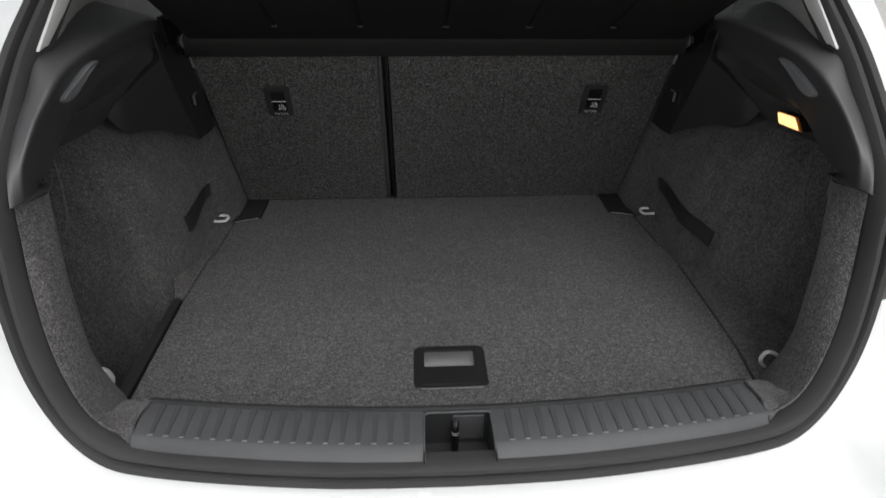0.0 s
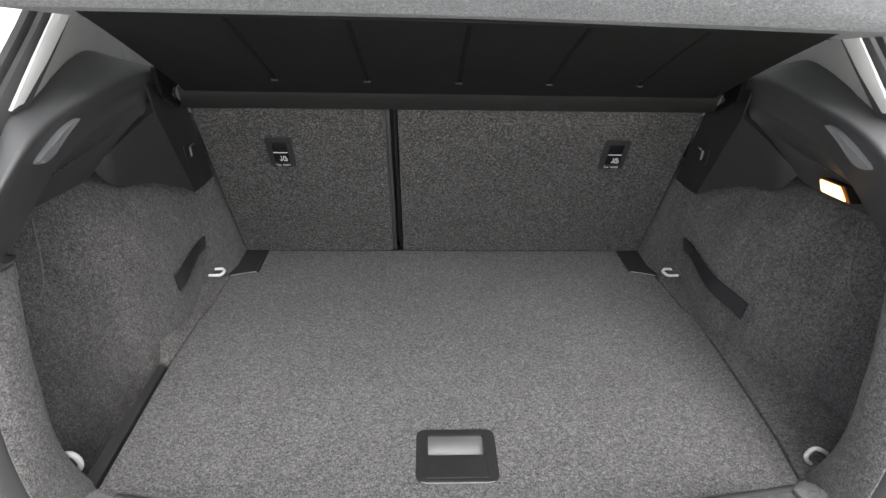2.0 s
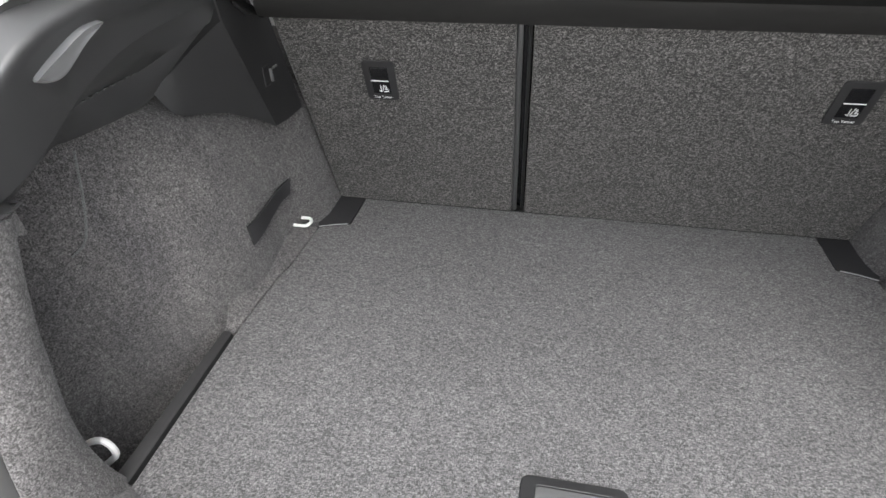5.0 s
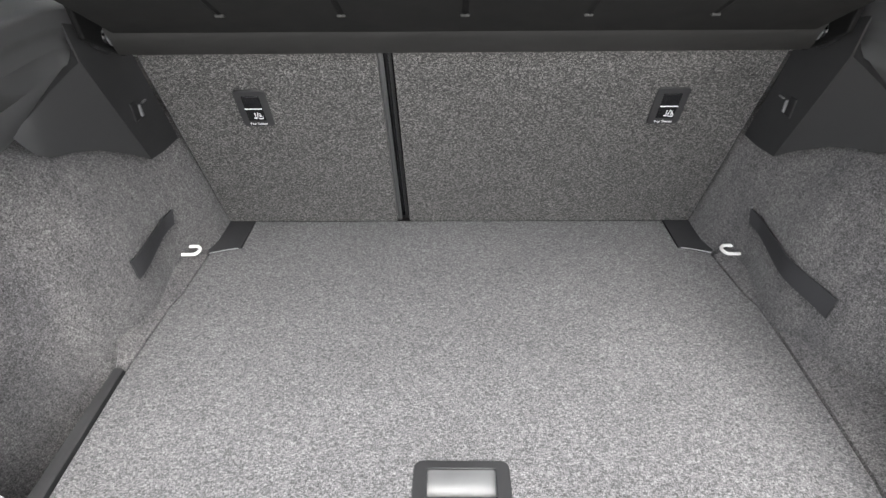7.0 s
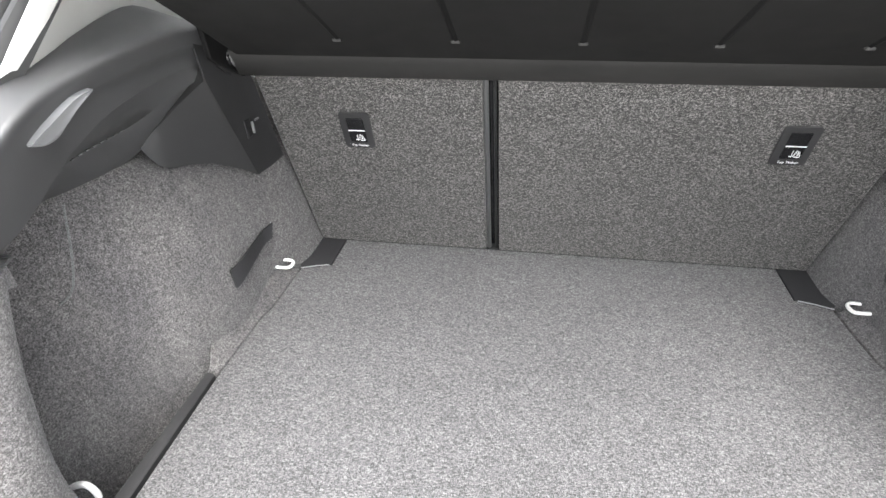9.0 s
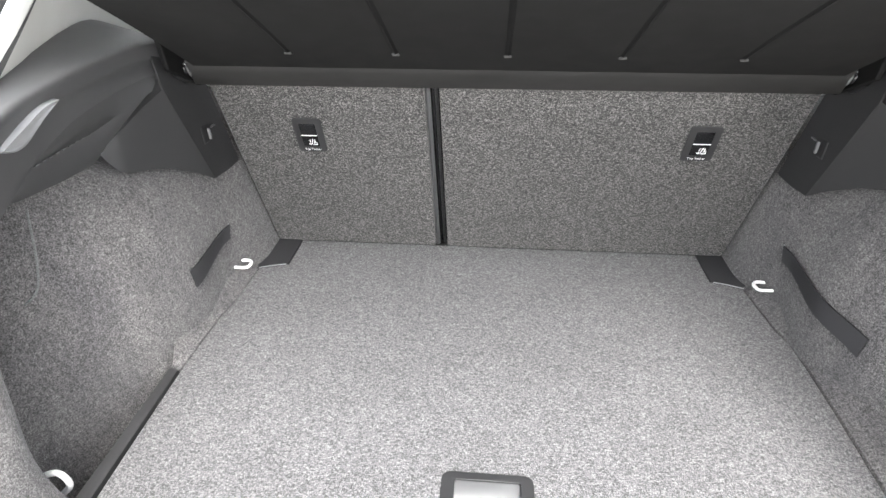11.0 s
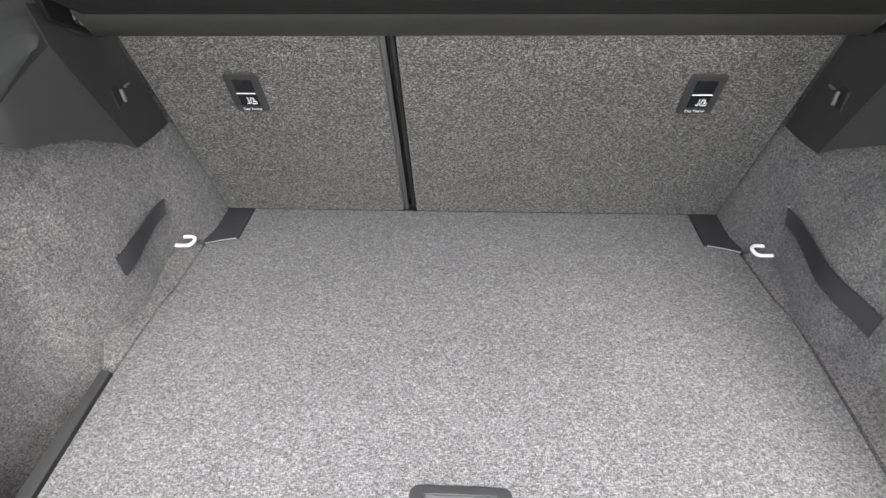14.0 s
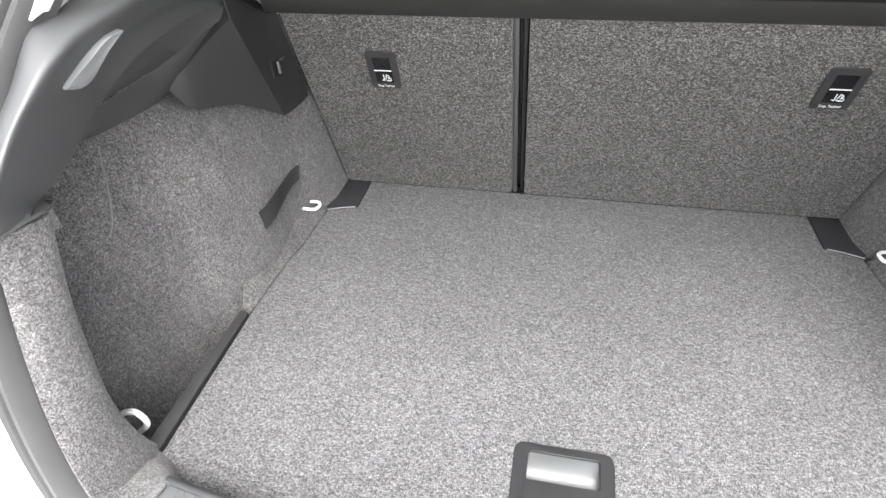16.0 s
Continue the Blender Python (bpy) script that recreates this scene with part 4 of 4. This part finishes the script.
for s in (-1, 1):
    pivot = part("pivot", tube([(s * 0.478, -0.222, 1.147), (s * 0.506, -0.222, 1.147)], 0.011, 14), GLOSS_BLACK, shelf, "black pivot pin")
    part("pivot_cap", tube([(s * 0.474, -0.224, 1.147), (s * 0.480, -0.224, 1.147)], 0.008, 14), TRIM_BLACK, pivot)
    turn = [(s * 0.473, -0.223 + 0.0115 * math.cos(2 * math.pi * k / 20), 1.147 + 0.0115 * math.sin(2 * math.pi * k / 20)) for k in range(21)]
    part("pivot_ring", tube(turn, 0.0022, 6), CUP_GREY, pivot, "worn grey ring round the pin")
    x0, x1 = sorted((s * 0.482, s * 0.490))
    part("shelf_cheek", prism([(x0, -0.19, 1.11), (x0, -0.20, 1.175), (x0, -0.275, 1.20), (x0, -0.27, 1.155)], (1, 0, 0), 0.008, 0.002), RIB_BLACK, shelf)
    part("pivot_bracket", prism([(x0 + s * 0.013, -0.182, 1.118), (x0 + s * 0.013, -0.206, 1.117), (x0 + s * 0.013, -0.232, 1.136), (x0 + s * 0.013, -0.236, 1.168), (x0 + s * 0.013, -0.222, 1.186), (x0 + s * 0.013, -0.176, 1.182)], (1, 0, 0), 0.009, 0.002), TRIM_DARK, shelf)
    cord = thing("shelf_cord", "thin black cord holding up the parcel shelf", "cord", "shelf cords")
    part("cord", tube(curve([(s * 0.470, -0.506, 1.357), (s * 0.500, -0.57, 1.485), (s * 0.54, -0.66, 1.66), (s * 0.55, -0.72, 1.86)], 5), 0.0017, 6), CORD, cord)
    part("cord_eye", block(s * 0.470 - 0.003, s * 0.470 + 0.003, -0.509, -0.502, 1.352, 1.357, 0.0015), MARK_WHITE, cord)

# ---- pillar trims beside the shelf ----
for s in (-1, 1):
    pil = thing("pillar_trim", "pale grey plastic pillar trim beside the tailgate seal", "trim", "pillar trims")
    a = [(0.549, -0.524, 1.202), (0.523, -0.458, 1.277), (0.484, -0.362, 1.380), (0.418, -0.286, 1.465)]
    b = [(0.551, -0.490, 1.203), (0.518, -0.420, 1.285), (0.478, -0.328, 1.385), (0.42, -0.258, 1.465)]
    part("trim_strip", loft([[mirrored(p, s), mirrored(Vector(p).lerp(Vector(q), 0.5) + Vector((-0.004, -0.004, 0.004)), s), mirrored(q, s)] for p, q in zip(curve(a, 5), curve(b, 5))], 0.004), PILLAR_WHITE, pil)
    c = [(0.640, -0.06, 1.165), (0.660, -0.02, 1.26), (0.62, 0.0, 1.38), (0.56, 0.0, 1.48)]
    part("trim_panel", loft([[mirrored(q, s), mirrored(Vector(q).lerp(Vector(r), 0.4) + Vector((0.02, 0, -0.004)), s), mirrored(r, s)] for q, r in zip([Vector((0.576, -0.486, 1.165))] + curve(b, 5), [Vector((0.650, -0.06, 1.12))] + curve(c, 5))], 0.004), PILLAR_GREY, pil)

# ---- tail lights ----
for s in (-1, 1):
    tail = thing("tail_light", "red and amber tail light on a grey housing", "tail light", "tail lights")
    inner_edge = curve([(0.6475, -0.730, 1.0935), (0.6695, -0.730, 1.049), (0.6915, -0.730, 0.989), (0.701, -0.730, 0.927), (0.6935, -0.730, 0.875)], 4)
    outer_edge = curve([(0.690, -0.704, 1.078), (0.755, -0.700, 1.018), (0.786, -0.700, 0.932), (0.806, -0.700, 0.858), (0.799, -0.702, 0.812)], 4)
    lens, flank_rows = [], []
    fold = curve([(0.622, -0.664, 1.072), (0.643, -0.675, 1.031), (0.656, -0.690, 0.983), (0.666, -0.697, 0.930), (0.672, -0.702, 0.889)], 4)
    seal_side = curve([(0.596, -0.668, 1.070), (0.598, -0.685, 1.034), (0.598, -0.698, 0.994), (0.596, -0.709, 0.950), (0.592, -0.722, 0.905)], 4)
    for a, b, c, d in zip(inner_edge, outer_edge, fold, seal_side):
        row = [a + Vector((0.0005, 0.004, -0.003)), a, a.lerp(b, 0.12) + Vector((0, -0.008, 0)), a.lerp(b, 0.4) + Vector((0, -0.013, 0)), a.lerp(b, 0.75) + Vector((0, -0.010, 0)), b, b + Vector((-0.001, 0.012, -0.002)), b + Vector((-0.004, 0.026, -0.006))]
        lens.append([mirrored(p, s) for p in row])
        row = [a + Vector((0, 0.004, 0)), a.lerp(c, 0.5) + Vector((-0.004, 0.0, 0.0)), c + Vector((0.006, -0.004, 0)), c, c + Vector((-0.006, 0.002, 0)), c.lerp(d, 0.5) + Vector((0, 0.008, 0)), d]
        flank_rows.append([mirrored(p, s) for p in row])
    part("lens", loft(lens, 0.004), TAIL_LENS, tail, "red lens with amber cells")
    for edge_line in ([row[1] for row in lens], [row[5] for row in lens], lens[0][1:6], lens[-1][1:6]):
        part("lens_rim", tube([p + Vector((0, -0.001, 0)) for p in edge_line], 0.0022, 6), RED_PLASTIC, tail)
    part("housing", loft(flank_rows, 0.003), BRACKET_GREY, tail, "grey inner flank and mounting plate")
    lip_top = [mirrored(p, s) for p in curve([(0.640, -0.722, 1.106), (0.6215, -0.700, 1.0935), (0.598, -0.678, 1.081)], 4)]
    lip_low = [mirrored(p, s) for p in curve([(0.650, -0.724, 1.074), (0.634, -0.690, 1.070), (0.598, -0.672, 1.068)], 4)]
    part("cover_lip", loft([[p + Vector((0, 0.008, -0.006)) for p in lip_top], [p + Vector((0, 0.003, -0.001)) for p in lip_top], lip_top, [p.lerp(q, 0.5) for p, q in zip(lip_top, lip_low)], lip_low], 0.002), BRACKET_GREY, tail, "folded grey cover strip")
    part("fold_bead", tube([row[3] + Vector((-s * 0.001, -0.004, 0)) for row in flank_rows], 0.0026, 8), BEAD_GREY, tail)
    for k in (6, 13):
        p = flank_rows[k][5]
        part("screw", tube([p + Vector((0, -0.004, 0)), p + Vector((0, 0.004, 0))], 0.0032, 8), GLOSS_BLACK, tail)
    bolt = thing("body_bolt", "round steel bolt head on the painted body edge", "bolt", "body bolts")
    part("head", tube([(s * 0.5965, -0.652, 1.090), (s * 0.596, -0.660, 1.0915), (s * 0.596, -0.662, 1.092)], [0.0115, 0.0115, 0.010], 18), BEAD_GREY, bolt)
    part("socket", tube([(s * 0.596, -0.6615, 1.092), (s * 0.596, -0.6628, 1.0923)], 0.0035, 6), GLOSS_BLACK, bolt)

# ---- parked cars ----


def car_wheel(t, s, y, dx, arch_paint):
    """A tyre with its rim and the lip of the arch over it."""
    wheel = part("wheel", tube([(s * (0.67 + dx), y, 0.31), (s * (0.69 + dx), y, 0.31), (s * (0.87 + dx), y, 0.31), (s * (0.889 + dx), y, 0.31), (s * (0.895 + dx), y, 0.31)], [0.285, 0.31, 0.31, 0.292, 0.245], 36), TYRE, t)
    part("rim_back", tube([(s * (0.888 + dx), y, 0.31), (s * (0.898 + dx), y, 0.31)], 0.236, 28), RIM_DARK, wheel)
    part("brake_disc", tube([(s * (0.898 + dx), y, 0.31), (s * (0.901 + dx), y, 0.31)], 0.135, 24), BEAD_GREY, wheel)
    bm = bmesh.new()
    for k in range(10):
        a = radians(36 * k + (7 if k % 2 else -7))
        d = Vector((0, math.cos(a), math.sin(a)))
        n2 = Vector((0, -d.z, d.y))
        c0 = Vector((s * (0.909 + dx), y, 0.31))
        q = [c0 + d * 0.03 - n2 * 0.014, c0 + d * 0.225 - n2 * 0.009, c0 + d * 0.225 + n2 * 0.009, c0 + d * 0.03 + n2 * 0.014]
        vs = [bm.verts.new(p) for p in q] + [bm.verts.new(p - Vector((s * 0.02, 0, 0))) for p in q]
        for f in ((0, 1, 2, 3), (4, 5, 6, 7), (0, 1, 5, 4), (1, 2, 6, 5), (2, 3, 7, 6), (3, 0, 4, 7)):
            bm.faces.new([vs[i] for i in f])
    part("spokes", bm, RIM, wheel)
    rim_ring = [(s * (0.900 + dx), y + 0.232 * math.cos(2 * math.pi * k / 28), 0.31 + 0.232 * math.sin(2 * math.pi * k / 28)) for k in range(29)]
    part("rim_ring", tube(rim_ring, 0.012, 6), RIM, wheel)
    arch = [(s * (0.885 + dx), y + 0.37 * math.cos(math.pi * k / 16), 0.325 + 0.37 * math.sin(math.pi * k / 16)) for k in range(17)]
    part("wheel_arch", tube(arch, 0.03, 6), arch_paint, t)


for s in (-1, 1):
    for y in (0.02, 2.62):
        car_wheel(car, s, y, -0.025, BODY_WHITE)


def parked_car(paint, label, m, kind="hatch", dark_sill=True):
    """A parked car, nose along +y, origin on the ground under its middle."""
    t = thing("parked_car", label, "car", "parked cars")
    side = [(-2.05, 0.24), (-2.08, 0.62), (-2.02, 0.95), (-1.90, 1.05), (-1.72, 1.32), (-1.45, 1.47), (-0.6, 1.52), (0.1, 1.48), (0.45, 1.36), (1.0, 1.02), (1.85, 0.90), (2.06, 0.72), (2.08, 0.35), (1.75, 0.20), (-1.75, 0.19)]
    if kind == "van":
        side = [(-2.15, 0.35), (-2.18, 0.7), (-2.14, 1.1), (-2.05, 1.85), (-1.9, 1.93), (0.3, 1.93), (0.8, 1.80), (1.35, 1.20), (1.95, 1.05), (2.15, 0.8), (2.15, 0.35), (1.8, 0.25), (-1.8, 0.25)]
    if dark_sill and kind == "hatch":
        side = [(y, max(z, 0.27)) for y, z in side]
    if not dark_sill:
        side = [(y if y > -1.5 else -1.5 + 0.62 * (y + 1.5), z if z > 0.3 else -0.01) for y, z in side]
    rows = []
    for u in (-1, -0.97, -0.88, -0.5, 0, 0.5, 0.88, 0.97, 1):
        inset = 0.06 * max(0, abs(u) - 0.85) / 0.15
        rows.append([(u * (0.88 - (0.20 * max(0.0, z - 0.95) / 0.6 if kind == "hatch" else 0.08 * max(0.0, z - 0.95))), y * (1 - inset * 0.6), z - inset * 0.6 * (z - 0.6)) for y, z in side])
    bm = loft(rows, closed=True)
    for ring_row in (rows[0], rows[-1]):
        try:
            vs = []
            for q in ring_row:
                v = min(bm.verts, key=lambda w: (w.co - Vector(q)).length)
                if v not in vs:
                    vs.append(v)
            bm.faces.new(vs)
        except ValueError:
            pass
    part("body", bm, paint, t)
    top = 1.40 if kind == "hatch" else 1.78
    for s in (-1, 1):
        for y0, y1, y2, y3 in ((-1.55, -0.55, -1.25, -0.55), (-0.45, 0.75, -0.45, 0.20)):
            x = s * 0.885
            pts = [(x - s * 0.012, y0, 1.0), (x - s * 0.012, y1, 1.0), (x - s * (0.17 if kind == "hatch" else 0.075), y3, top), (x - s * (0.17 if kind == "hatch" else 0.075), y2, top)]
            part("side_window", prism(pts, (s, 0, 0), 0.012, 0.003), WINDOW_DARK, t)
        part("rocker", block(s * 0.86 - 0.03, s * 0.86 + 0.03, -1.0, 1.0, 0.26 if dark_sill else 0.20, 0.44, 0.02), TRIM_BLACK if dark_sill else paint, t)
        if not dark_sill:
            # added dark wedge, standing in for the shade under the body by the tyre
            part("arch_shade", prism([(s * 0.80, -1.40, 0.0), (s * 0.80, -1.05, 0.0), (s * 0.80, -1.00, 0.15), (s * 0.80, -1.15, 0.16), (s * 0.80, -1.30, 0.10)], (s, 0, 0), 0.092, 0.01), TYRE, t)
        part("rear_lamp", block(s * 0.70 - 0.12, s * 0.70 + 0.12, *((-2.10, -2.02) if dark_sill else (-1.86, -1.82)), 0.78, 1.0, 0.02), RED_PLASTIC, t)
        for y in (-1.50, 1.25):
            car_wheel(t, s, y, 0.0, TRIM_BLACK if dark_sill else paint)
    part("rear_window", block(-0.55, 0.55, *((-1.86, -1.80) if dark_sill else (-1.74, -1.68)), 1.08, 1.30 if kind == "hatch" else 1.7, 0.01, 2, pose(0, 0, 0)), WINDOW_DARK, t)
    t.matrix_world = m
    return t


parked_car(BODY_WHITE, "white hatchback with alloy wheels parked alongside", pose(-3.583, 4.167, 0, 0, 0, -85), "hatch", False)
parked_car(BLUE_PAINT, "blue car with grey sills parked further off", pose(-9.22, 4.25, 0, 0, 0, 130))
parked_car(BODY_WHITE, "white van parked beyond the windscreen", pose(-0.1, 13.5, 0, 0, 0, 0), "van")
parked_car(BODY_WHITE, "white car parked beyond the side window", pose(4.4, 9.5, 0, 0, 0, 20))
parked_car(BODY_WHITE, "white car parked beyond the far side window", pose(-4.6, 10.0, 0, 0, 0, -25))
